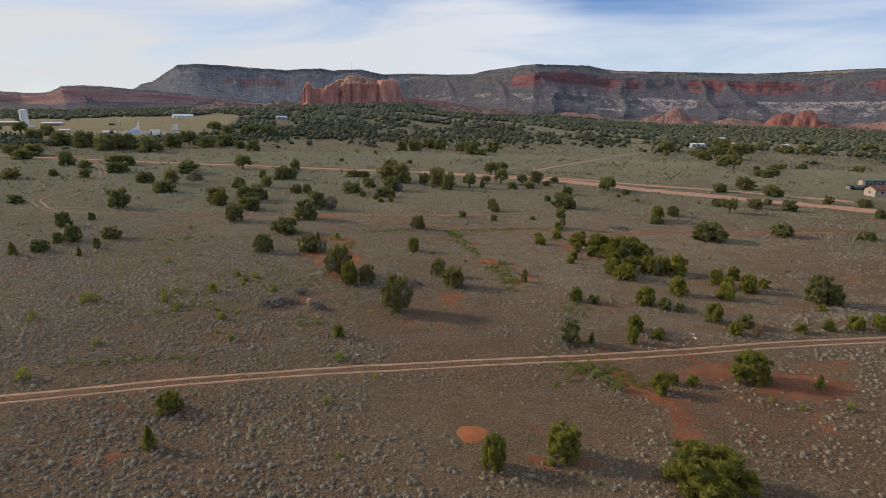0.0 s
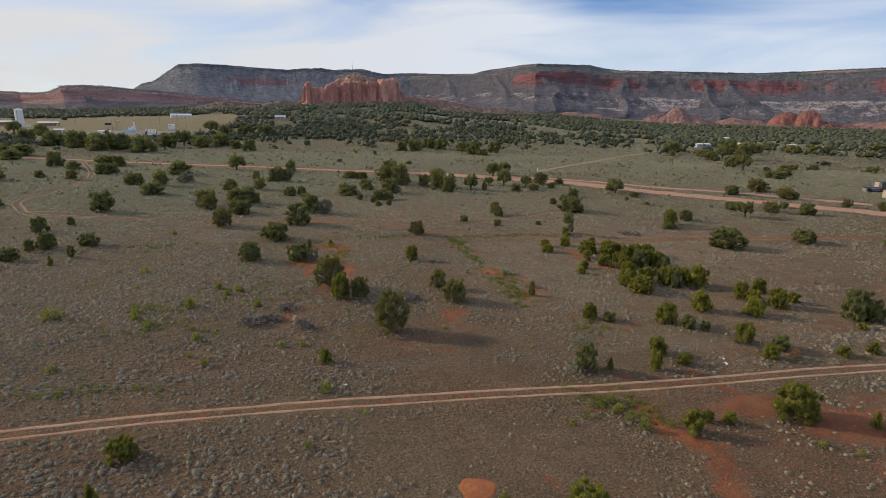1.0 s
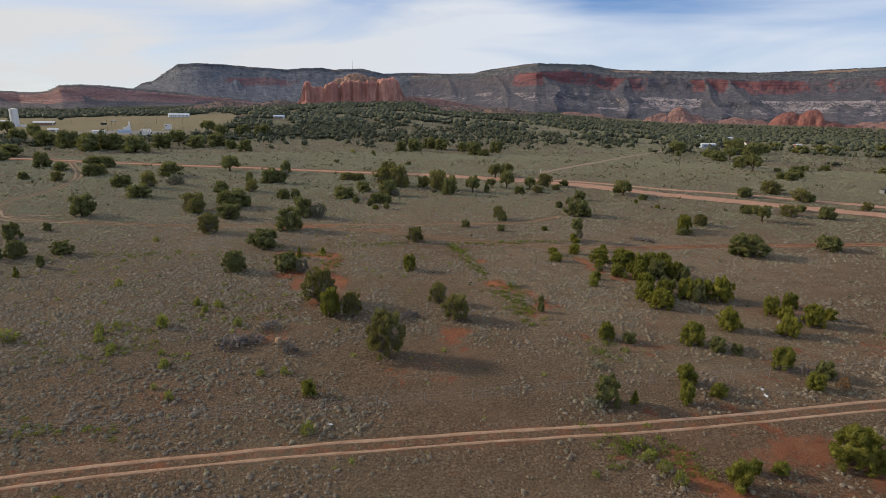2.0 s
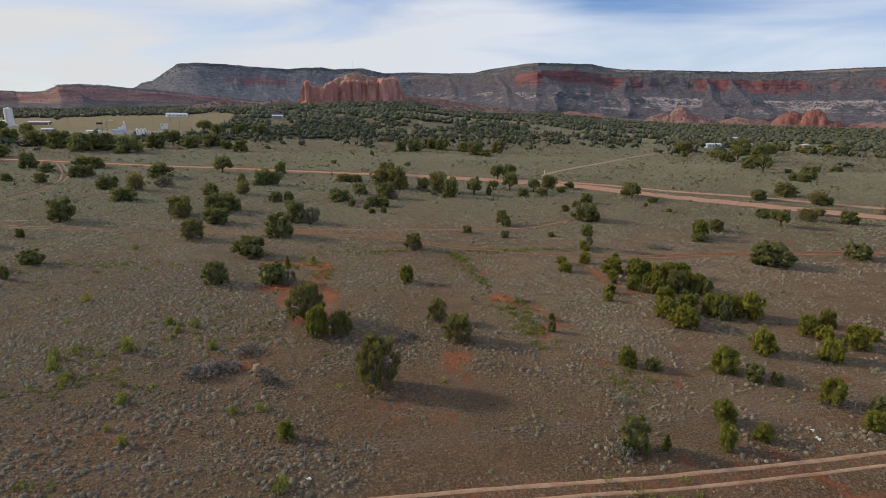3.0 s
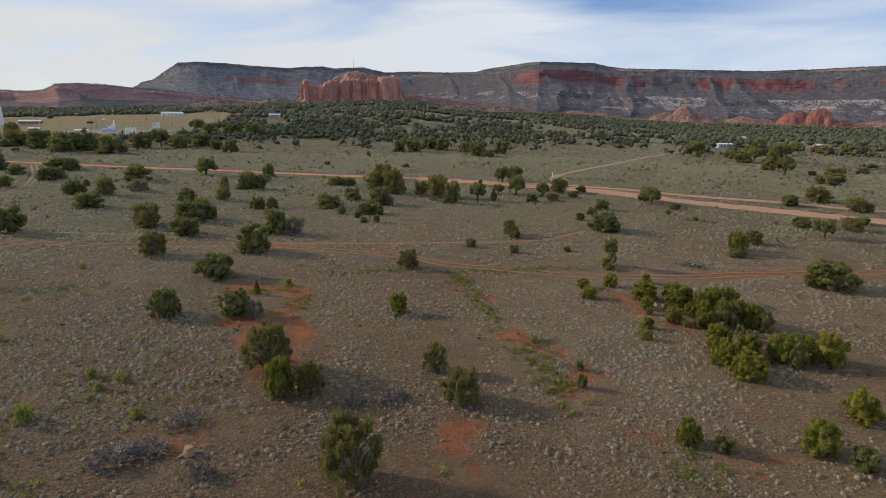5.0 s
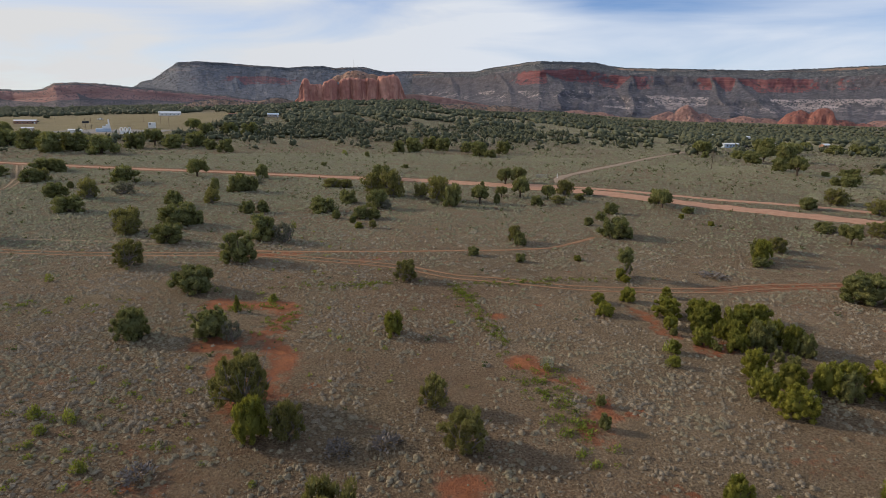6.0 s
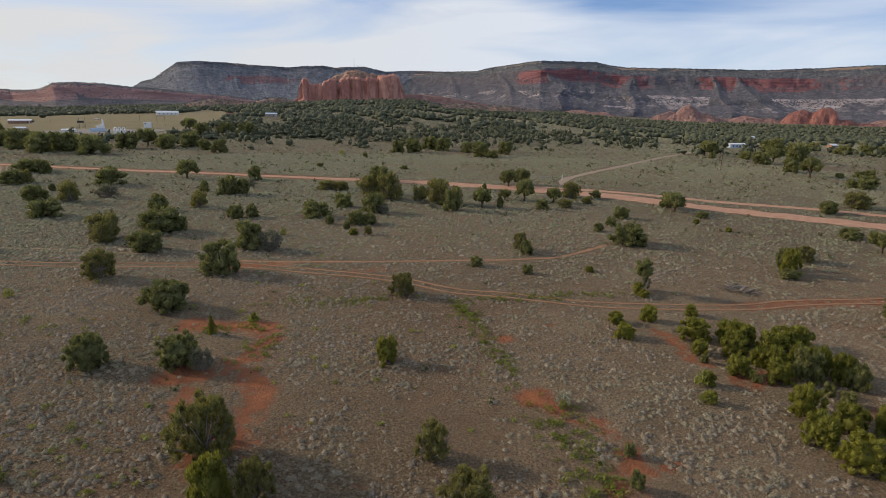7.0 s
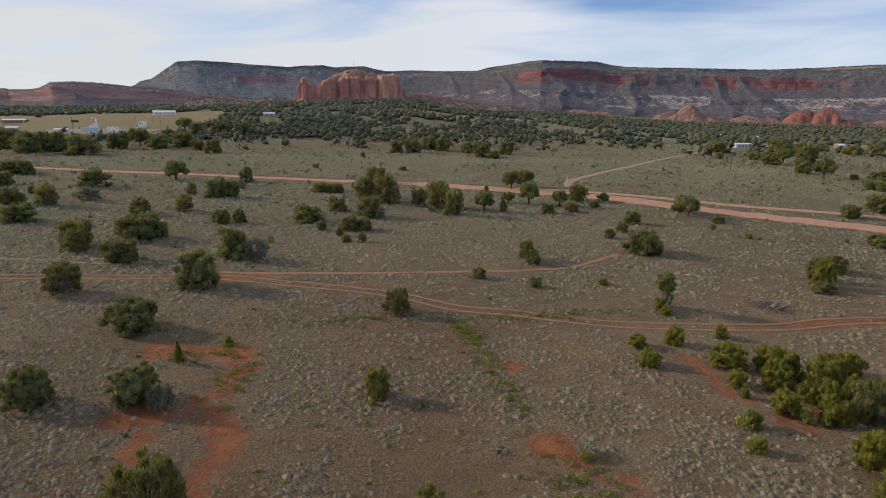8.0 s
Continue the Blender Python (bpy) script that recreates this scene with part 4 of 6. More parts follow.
def dome_template(n, leaf, rng, sides=6):
    """A rounded low bush: a lumpy dome with loose sprays over it."""
    a = np.linspace(0, 2 * np.pi, sides, endpoint=False)
    low = np.column_stack([np.cos(a), np.sin(a), np.full(sides, 0.0)]) * (1 + rng.uniform(-0.22, 0.2, (sides, 1)))
    mid = np.column_stack([np.cos(a + 0.5) * 0.78, np.sin(a + 0.5) * 0.78, np.full(sides, 0.52)]) * (1 + rng.uniform(-0.22, 0.22, (sides, 1)))
    V = np.concatenate([low, mid, [[rng.uniform(-0.15, 0.15), rng.uniform(-0.15, 0.15), rng.uniform(0.68, 0.9)]]]) * np.array([0.46, 0.46, 0.58])
    F = []
    for i in range(sides):
        j = (i + 1) % sides
        F += [(i, j, sides + i), (j, sides + j, sides + i), (sides + i, sides + j, 2 * sides)]
    if n:
        tv, tf = tuft_template(n, 1.0, 0.95, leaf, rng)
        return np.concatenate([V, tv]), np.concatenate([np.array(F), tf + len(V)])
    return V, np.array(F)


def cone_template(n, leaf, rng, sides=4):
    """A small bush for the middle distance."""
    a = np.linspace(0, 2 * np.pi, sides, endpoint=False) + rng.uniform(0, 1)
    low = np.column_stack([np.cos(a), np.sin(a), np.full(sides, 0.05)]) * (1 + rng.uniform(-0.25, 0.2, (sides, 1)))
    V = np.concatenate([low, [[rng.uniform(-0.25, 0.25), rng.uniform(-0.25, 0.25), rng.uniform(0.7, 0.95)]]])
    F = np.array([(i, (i + 1) % sides, sides) for i in range(sides)])
    if n:
        tv, tf = tuft_template(n, 0.9, 0.9, leaf, rng)
        return np.concatenate([V, tv]), np.concatenate([F, tf + len(V)])
    return V, F


def sage_template(rng, sides, blades, clumps=1):
    """A sagebrush: one or more low crumpled mounds bristling with narrow upswept twig ends."""
    V, F = [], []
    for c in range(clumps):
        cx, cy = (rng.uniform(-0.5, 0.5, 2) if clumps > 1 else (0.0, 0.0))
        k = rng.uniform(0.5, 0.8) if clumps > 1 else 0.85
        base = len(V)
        a = np.linspace(0, 2 * np.pi, sides, endpoint=False) + rng.uniform(0, 1)
        r = k * (1 + rng.uniform(-0.3, 0.25, sides))
        V += [(cx + math.cos(q) * p, cy + math.sin(q) * p, rng.uniform(-0.08, 0.05)) for q, p in zip(a, r)]
        if sides > 5:
            V += [(cx + math.cos(q + 0.4) * p * rng.uniform(0.6, 0.95), cy + math.sin(q + 0.4) * p * rng.uniform(0.6, 0.95), k * rng.uniform(0.35, 0.7)) for q, p in zip(a, r)]
            F += [t for i in range(sides) for t in ((base + i, base + (i + 1) % sides, base + sides + i), (base + (i + 1) % sides, base + sides + (i + 1) % sides, base + sides + i))]
            base += sides
        V.append((cx + rng.uniform(-0.2, 0.2), cy + rng.uniform(-0.2, 0.2), k * rng.uniform(0.75, 0.95)))
        F += [(base + i, base + (i + 1) % sides, base + sides) for i in range(sides)]
        for _ in range(blades // clumps):
            q, e = rng.uniform(0, 2 * np.pi), rng.uniform(0.1, 1.4)
            n = np.array([math.cos(q) * math.cos(e), math.sin(q) * math.cos(e), math.sin(e)])
            p = np.array([cx, cy, 0.0]) + n * k * rng.uniform(0.45, 0.75)
            up = n * 0.7 + np.array([0, 0, 0.5]) + rng.normal(0, 0.2, 3)
            w = np.cross(up, rng.normal(0, 1, 3))
            w *= rng.uniform(0.10, 0.18) / (np.linalg.norm(w) + 1e-6)
            F.append((len(V), len(V) + 1, len(V) + 2))
            V += [tuple(p - w), tuple(p + w), tuple(p + up * rng.uniform(0.3, 0.55))]
    return np.array(V), np.array(F)


rng = np.random.default_rng(11)
SAGE_NEAR = [sage_template(rng, 6, 9, 2 if i % 3 == 0 else 1) for i in range(12)]
SAGE_NEXT = [sage_template(rng, 5, 4, 2 if i % 4 == 0 else 1) for i in range(8)]
SAGE_MID = [cone_template(0, 0.5, rng, 3 + i % 2) for i in range(8)]
SAGE_FAR = [cone_template(0, 0.5, rng, 3) for _ in range(6)]
TUFT = [tuft_template(2, 0.8, 1.0, 0.75, rng) for _ in range(8)]


def sage_density(x, y):
    """Share of the ground under sagebrush: clumped, thick to the west and along the wash, thin on the grassy swells."""
    clump = fbm(x / 3.6, y / 2.8, 31, 3) + 0.75 * fbm(x / 17, y / 14, 37, 3)
    level = 0.38 + 0.42 * sstep(x - 0.12 * y, 8, -14)
    for sx, sy, rx, ry, a in ((12, 37, 14, 13, -0.30), (9, 66, 9, 8, -0.26), (-2, 92, 9, 6, -0.20), (6, 122, 16, 6, -0.2), (45, 37, 14, 9, 0.28), (33, 86, 9, 18, 0.22), (56, 100, 18, 12, 0.2), (-20, 72, 18, 14, 0.22), (20, 68, 6, 6, 0.15), (44, 64, 12, 6, -0.12)):
        level = level + a * sstep(np.hypot((x - sx) / rx, (y - sy) / ry), 1.25, 0.4)
    return np.clip(level + 0.95 * clump, 0.03, 1) * (1 - 0.92 * sstep(bare_amount(x, y), 0.2, 0.65))


def cushion(n, low, high):
    """Bush sizes: many small, a few large."""
    return low + (high - low) * RNG.uniform(0, 1, n) ** 2.0


x, y = fan(104000, 15, 150, -40, 57)
keep = (RNG.uniform(0, 1, len(x)) < sage_density(x, y) * sstep(np.hypot(x, y), 150, 108)) & off_roads(x, y)
x, y = x[keep], y[keep]
thick = 0.82 + 0.28 * sage_density(x, y)
near = np.hypot(x - 5, y) < 78
for m, kit, lab in ((near, SAGE_NEAR, "low grey sagebrush cushions scattered over the dry soil"), (~near, SAGE_NEXT, "low grey sagebrush cushions among the junipers")):
    w = cushion(m.sum(), 0.08, 0.30) * thick[m] * (1.0 if kit is SAGE_NEAR else 1.2)
    scatter("sagebrush", lab, "sagebrush", M_SAGE, kit, x[m], y[m], ground_z(x[m], y[m]), w, w * RNG.uniform(0.8, 1.25, m.sum()))
x, y = fan(205000, 108, 310, -37, 54)
keep = (RNG.uniform(0, 1, len(x)) < (0.62 * sage_density(x, y) + 0.18) * sstep(np.hypot(x, y), 106, 145)) & off_roads(x, y)
x, y = x[keep], y[keep]
grey = np.hypot(x, y) + RNG.normal(0, 18, len(x)) < 140
for m, mat, lab in ((grey, M_SAGE, "low tan-grey sagebrush between the tracks"), (~grey, M_SAGE_FAR, "low grey-green sagebrush over the middle flats")):
    w = cushion(m.sum(), 0.18, 0.52) * np.interp(y[m], [110, 210], [0.75, 1.1])
    scatter("sagebrush", lab, "sagebrush", mat, SAGE_MID, x[m], y[m], ground_z(x[m], y[m]), w, w * RNG.uniform(0.75, 1.2, m.sum()))
x, y = fan(90000, 280, 760, -36, 53)
keep = (RNG.uniform(0, 1, len(x)) < 0.5 + 0.9 * fbm(x / 25, y / 25, 31, 4)) & off_roads(x, y) & ~((x < -95) & (y > 440))
x, y = x[keep], y[keep]
scatter("sagebrush", "low grey-green sagebrush on the distant flats", "sagebrush", M_SAGE_FAR, SAGE_FAR, x, y, ground_z(x, y), RNG.uniform(0.45, 1.0, len(x)), RNG.uniform(0.4, 0.8, len(x)))
x, y = fan(60000, 15, 80, -42, 58)
keep = (RNG.uniform(0, 1, len(x)) < (0.55 + 0.5 * fbm(x / 9, y / 9, 44, 3)) * (1 - 0.95 * sstep(bare_amount(x, y), 0.2, 0.6))) & off_roads(x, y)
x, y = x[keep], y[keep]
scatter("dry_grass", "short dry bunchgrass between the sagebrush", "grass", M_GRASS, TUFT, x, y, ground_z(x, y), RNG.uniform(0.06, 0.14, len(x)), RNG.uniform(0.05, 0.11, len(x)))

# the same growth, thinner, on the land beside and behind
x, y = RNG.uniform(-190, 210, 26000), RNG.uniform(-170, 120, 26000)
az, d = np.degrees(np.arctan2(x - 2, y)), np.hypot(x - 2, y)
keep = ((az < -36) | (az > 53) | (d < 19)) & (RNG.uniform(0, 1, len(x)) < sage_density(x, y)) & off_roads(x, y)
x, y = x[keep], y[keep]
scatter("sagebrush", "low grey-green sagebrush on the surrounding range", "sagebrush", M_SAGE, SAGE_FAR, x, y, ground_z(x, y), 0.2 + 0.4 * RNG.uniform(0, 1, len(x)) ** 1.6, 0.15 + 0.3 * RNG.uniform(0, 1, len(x)))

# green weeds in the shallow washes
wash = [(24.6, 86, 2.2, 3.6, 46), (25.4, 81, 1.9, 4, 46), (24.8, 76, 1.5, 3, 26), (22.5, 110, 1.3, 3, 55), (23.4, 103, 0.9, 6, 45), (24, 96, 0.8, 4, 20), (-3, 108, 3.5, 0.8, 30), (1.5, 103.5, 1.5, 4, 30),
        (24, 49, 2.4, 2.5, 40), (27, 47, 1.6, 2.5, 30), (-22, 58, 6, 1.2, 40), (10, 115, 8, 1.2, 60), (34, 113, 10, 1.0, 70), (30, 66, 2.5, 2, 30), (-30, 112, 10, 3, 60), (-10, 85, 8, 6, 60), (-22, 75, 9, 7, 80)]
x = np.concatenate([RNG.normal(a, c * 0.6, n) for a, b, c, d, n in wash])
y = np.concatenate([RNG.normal(b, d * 0.6, n) for a, b, c, d, n in wash])
scatter("green_weeds", "fresh green weeds in the shallow washes", "weeds", M_LUSH, [tuft_template(24, 1.0, 0.8, 0.32, rng) for _ in range(5)], x, y, ground_z(x, y), RNG.uniform(0.16, 0.44, len(x)))

# woodland from the flats to the foot of the rocks
def far_tree_template(rng):
    v, f = blob_template(2, rng)
    tv, tf = tuft_template(8, 0.95, 1.35, 0.45, rng)
    return np.concatenate([v, tv]), np.concatenate([f, tf + len(v)])


WOOD = [far_tree_template(rng) for _ in range(10)]


def wood_density(x, y):
    d = np.hypot(x - HUB[0], y - HUB[1])
    az = np.degrees(np.arctan2(x - HUB[0], y - HUB[1]))
    clump = fbm(x / 42, y / 42, 51, 4)
    east = sstep(az, 15, 21)
    den = np.clip(0.85 - (0.46 - 0.30 * sstep(d, 560, 800)) * east + 2.4 * clump, 0, 1) * sstep(d, 290, 430) * (1 - 0.35 * east)
    field = (x < -95) & (y > 405) & (y < 830) & (az < -10)
    den = np.where(field, 0.004, den)
    strip = sstep(np.abs(y - 385 - 0.08 * x), 45, 15) * sstep(x, -75, -100)
    den = np.maximum(den, 0.75 * strip)
    glade = (np.abs(y - 690) < 60) & (x > 95) & (x < 230)
    return np.where(glade, den * 0.12, den)


x, y = fan(27000, 290, 1550, -34, 52, 0.85)
keep = RNG.uniform(0, 1, len(x)) < wood_density(x, y)
# cleared yards south of the houses
for bx, by, half, reach in ((263, 381, 9, 60), (322, 420, 6, 45), (352, 402, 6, 40), (410, 560, 7, 60), (-60, 660, 9, 95), (355, 330, 8, 40)):
    ux, uy = (20 - bx) / math.hypot(20 - bx, 60 - by), (60 - by) / math.hypot(20 - bx, 60 - by)
    along, across = (x - bx) * ux + (y - by) * uy, (x - bx) * uy - (y - by) * ux
    keep &= ~((along > -8) & (along < reach) & (np.abs(across) < half))
x, y = x[keep], y[keep]


def distant_tree_template(rng):
    v, f = blob_template(1, rng)
    v = v * np.array([1, 1, 0.85]) + np.array([rng.uniform(-0.15, 0.15), rng.uniform(-0.15, 0.15), 0])
    tv, tf = tuft_template(5, 1.0, 1.25, 0.36, rng)
    return np.concatenate([v, tv]), np.concatenate([f, tf + len(v)])


FAR_WOOD = [distant_tree_template(rng) for _ in range(10)]
for near_side, kit, lab in ((True, WOOD, "dark juniper and pinyon woodland on the flats"), (False, FAR_WOOD, "dark juniper and pinyon woodland below the cliffs")):
    m = (np.hypot(x, y) < 560) == near_side
    k = 1.15 if near_side else 1.45
    scatter("juniper_woodland", lab, "woodland", M_WOOD, kit, x[m], y[m], ground_z(x[m], y[m]), RNG.uniform(1.2, 3.2, m.sum()) * k, RNG.uniform(1.4, 3.2, m.sum()) * k)

# low dark bushes strewn over the flats
BUSH = [dome_template(26, 0.30, rng, 5) for _ in range(6)]
x, y = fan(11000, 62, 460, -36, 53)
keep = off_roads(x, y) & (RNG.uniform(0, 1, len(x)) < (0.5 + 0.9 * fbm(x / 22, y / 22, 71, 3)) * np.interp(y, [90, 200], [0.35, 1.0]))
x, y = x[keep], y[keep]
scatter("low_bushes", "small dark-green bushes strewn over the flats", "bush", M_BUSH, [dome_template(6, 0.40, rng, 4) for _ in range(6)], x, y, ground_z(x, y), (0.22 + 0.62 * RNG.uniform(0, 1, len(x)) ** 1.8) * np.interp(y, [90, 240], [0.6, 1.3]))
x, y = fan(1500, 24, 150, -38, 40)
keep = off_roads(x, y) & (RNG.uniform(0, 1, len(x)) < (0.3 + 0.9 * fbm(x / 18, y / 18, 73, 3)) * sstep(x - 0.1 * y, 30, -5))
x, y = x[keep], y[keep]
scatter("low_rabbitbrush", "small yellow-green bushes dotted through the sagebrush", "bush", M_SHRUB, BUSH, x, y, ground_z(x, y), 0.14 + 0.28 * RNG.uniform(0, 1, len(x)) ** 1.8)

# scrub on the mesas
DOT = [cone_template(0, 0.3, rng, 3) for _ in range(6)]
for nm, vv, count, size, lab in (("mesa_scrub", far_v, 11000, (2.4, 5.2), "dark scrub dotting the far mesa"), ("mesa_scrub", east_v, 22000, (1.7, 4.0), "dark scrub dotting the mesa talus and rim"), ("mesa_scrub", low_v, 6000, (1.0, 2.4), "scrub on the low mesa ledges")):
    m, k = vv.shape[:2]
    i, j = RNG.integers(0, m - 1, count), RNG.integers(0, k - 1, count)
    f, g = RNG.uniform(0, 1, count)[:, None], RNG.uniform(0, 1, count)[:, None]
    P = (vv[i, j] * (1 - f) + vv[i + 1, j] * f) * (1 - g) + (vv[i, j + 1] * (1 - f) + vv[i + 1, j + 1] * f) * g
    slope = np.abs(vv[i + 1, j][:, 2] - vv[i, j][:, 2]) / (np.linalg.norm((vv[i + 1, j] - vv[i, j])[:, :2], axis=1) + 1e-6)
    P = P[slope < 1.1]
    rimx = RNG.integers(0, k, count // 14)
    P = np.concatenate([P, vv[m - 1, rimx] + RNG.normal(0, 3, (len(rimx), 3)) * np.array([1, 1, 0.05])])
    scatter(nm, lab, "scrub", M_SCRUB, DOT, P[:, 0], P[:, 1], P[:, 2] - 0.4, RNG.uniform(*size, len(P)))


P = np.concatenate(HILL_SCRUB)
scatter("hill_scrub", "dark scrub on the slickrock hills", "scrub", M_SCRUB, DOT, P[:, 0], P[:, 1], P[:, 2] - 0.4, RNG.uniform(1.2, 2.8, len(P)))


# ---------------------------------------------------------------- junipers
def ico(sub=1):
    bm = bmesh.new()
    bmesh.ops.create_icosphere(bm, subdivisions=sub, radius=1.0)
    bm.verts.index_update()
    v, f = np.array([q.co[:] for q in bm.verts]), np.array([[q.index for q in p.verts] for p in bm.faces])
    bm.free()
    return v, f


ICO_V, ICO_F = ico(1)


def crown_mesh(kind, seed, fine=0):
    """A juniper crown, 1 wide to each side and 1 high: leafy lobes of upswept sprays round a dim core."""
    rng = np.random.default_rng(seed)
    if kind in ("dark", "olive", "bright"):
        n, leaves, fill, low = 22, 105, 0.80, 0.03
    elif kind == "open":
        n, leaves, fill, low = 22, 100, 0.50, 0.08
    elif kind == "grey":
        n, leaves, fill, low = 16, 70, 0.35, 0.08
    elif kind == "tall":
        n, leaves, fill, low = 20, 105, 0.76, 0.24
    else:
        n, leaves, fill, low = 15, 90, 0.72, 0.04
    if fine:
        n, leaves = (n, leaves // 2) if fine < 0 else (int(n * (2.4 if fine == 1 else 4.2)), int(leaves * (0.75 if fine == 1 else 0.95)))
    vs, fs, base, wide = [], [], 0, 0.30 if fine > 0 else 0.42
    if fine > 0 and kind in ("dark", "olive", "bright", "tall"):
        heart = ICO_V * (1 + rng.uniform(-0.2, 0.2, (len(ICO_V), 1))) * np.array([0.58, 0.58, 0.34]) + np.array([0, 0, low + 0.38])
        vs, fs, base = [heart], [ICO_F], len(heart)
    for i in range(n):
        f = (i + 0.5) / n
        a = i * 2.39996 + rng.uniform(-0.5, 0.5)
        if kind == "cone":
            hz = low + (0.92 - low) * f
            rad = (1 - f) * 0.72 * rng.uniform(0.5, 1.0)
            lr = 0.34 * (1.1 - 0.7 * f)
        else:
            hz = low + (0.14 if kind == "tall" else 0.03) + (0.80 - low - (0.10 if kind == "tall" else 0.0)) * f + rng.uniform(-0.05, 0.05)
            rad = math.sqrt(max(0.02, 1 - ((hz - low - 0.22) / (1.04 - low - 0.22)) ** 2)) * 0.86 * rng.uniform(0.10, 1.0) ** 0.5
            rad *= 0.90 + 0.14 * math.sin(3 * a + seed)
            lr = rng.uniform(0.085, 0.17) if fine == 2 else rng.uniform(0.11, 0.22) if fine == 1 else rng.uniform(0.24, 0.38)
        c = np.array([math.cos(a) * rad, math.sin(a) * rad, hz])
        squash = np.array([0.9, 0.9, 0.80]) if fine > 0 else np.array([1, 1, 0.60])
        core = ICO_V * (1 + rng.uniform(-0.15, 0.15, (len(ICO_V), 1))) * lr * fill * squash + c
        vs.append(core)
        fs.append(ICO_F + base)
        base += len(core)
        m = leaves
        d = rng.normal(0, 1, (m, 3))
        d[:, 2] = np.abs(d[:, 2]) * 1.1 - 0.35
        d /= np.linalg.norm(d, axis=1)[:, None]
        p = c + d * lr * squash * rng.uniform(0.72, 1.08, (m, 1))
        face = d + np.array([0, 0, 0.25]) + rng.normal(0, 0.45, (m, 3))
        ax = np.array([0, 0, 0.85]) + d * 0.7 + rng.normal(0, 0.35, (m, 3))
        sd = np.cross(ax, face)
        sd /= np.linalg.norm(sd, axis=1)[:, None] + 1e-6
        ax /= np.linalg.norm(ax, axis=1)[:, None]
        ln = (rng.uniform(0.036, 0.085, (m, 1)) if fine == 2 else rng.uniform(0.055, 0.115, (m, 1)) if fine == 1 else rng.uniform(0.10, 0.17, (m, 1)) if fine < 0 else rng.uniform(0.07, 0.125, (m, 1))) * np.array([[1, 1, 0.55]])
        q = np.stack([p - sd * ln * wide - ax * ln * 0.5, p + sd * ln * wide - ax * ln * 0.5, p + ax * ln * 1.2], 1).reshape(-1, 3)
        vs.append(q)
        fs.append(base + np.arange(3 * m).reshape(m, 3))
        base += 3 * m
    V = np.concatenate(vs)
    V[:, 2] = np.maximum(V[:, 2], 0.01)
    mat = FOLIAGE["olive"] if kind == "cone" else FOLIAGE["dark"] if kind == "tall" else FOLIAGE[kind]
    return fill_mesh("crown", V, np.concatenate(fs), mat)


def trunk_mesh(kind, seed, mat):
    """A short twisted trunk that forks into tapering limbs."""
    r = random.Random(seed)
    bm = bmesh.new()
    top = 0.32 if kind == "tall" else 0.24
    slim = 0.55 if kind in ("open", "grey") else 1.0
    add_tube(bm, (0, 0, -0.06), (r.uniform(-0.06, 0.06), r.uniform(-0.06, 0.06), top), 0.11, 0.075, 7)
    for i in range(6):
        a = i * 1.05 + r.uniform(-0.3, 0.3)
        e = r.uniform(0.35, 0.6)
        mid = (math.cos(a) * e * 0.55, math.sin(a) * e * 0.55, top + r.uniform(0.08, 0.2))
        end = (math.cos(a) * e * 1.15, math.sin(a) * e * 1.15, min(0.9, top + r.uniform(0.3, 0.55)))
        add_tube(bm, (0, 0, top * r.uniform(0.5, 0.95)), mid, 0.055 * slim, 0.038 * slim, 5)
        add_tube(bm, mid, end, 0.038 * slim, 0.010 * slim, 5)
    return bm_mesh("trunk", bm, mat)


def snag_mesh(seed, reach=1.0, n=16):
    """Bare grey branches that fork twice."""
    r = random.Random(seed)
    bm = bmesh.new()
    for i in range(n):
        a, e = r.uniform(0, 6.28), r.uniform(0.5, 1.0) * reach
        z1, z2 = r.uniform(0.1, 0.4), r.uniform(0.3, 0.95)
        p1 = (math.cos(a) * e * 0.45, math.sin(a) * e * 0.45, z1)
        p2 = (math.cos(a + 0.2) * e, math.sin(a + 0.2) * e, z2)
        add_tube(bm, (0, 0, 0.05), p1, 0.028, 0.019, 4)
        add_tube(bm, p1, p2, 0.019, 0.006, 4)
        p3 = (math.cos(a - 0.35) * e * 0.9, math.sin(a - 0.35) * e * 0.9, z2 * r.uniform(0.6, 1.1))
        add_tube(bm, p1, p3, 0.015, 0.005, 4)
    return bm_mesh("deadwood", bm, M_DEAD)


LABELS = {
    "dark": "dense dark-green juniper standing on dry soil",
    "olive": "rounded olive-green juniper on red soil",
    "bright": "bushy yellow-green juniper in evening light",
    "open": "old thin-crowned juniper with grey bare branches",
    "grey": "half-dead silvery juniper beside a green one",
    "cone": "small pointed young juniper",
    "tall": "juniper with a clear trunk and rounded crown",
}
CROWNS = {k: [crown_mesh(k, 100 + 7 * i + len(k)) for i in range(4)] for k in LABELS}
FINE_CROWNS = {k: [crown_mesh(k, 300 + 7 * i + len(k), 1) for i in range(4)] for k in LABELS}
GRAND_CROWNS = {k: [crown_mesh(k, 500 + 7 * i + len(k), 2) for i in range(2)] for k in ("dark", "olive", "bright", "open")}
FAR_CROWNS = {k: [crown_mesh(k, 700 + 7 * i + len(k), -1) for i in range(4)] for k in LABELS}
TRUNKS = {k: [trunk_mesh(k, 5 + i, M_DEAD if k in ("open", "grey") else M_BARK) for i in range(2)] for k in LABELS}
SNAGS = [snag_mesh(40 + i, 1.04, 16) for i in range(3)]
tree_count = 0


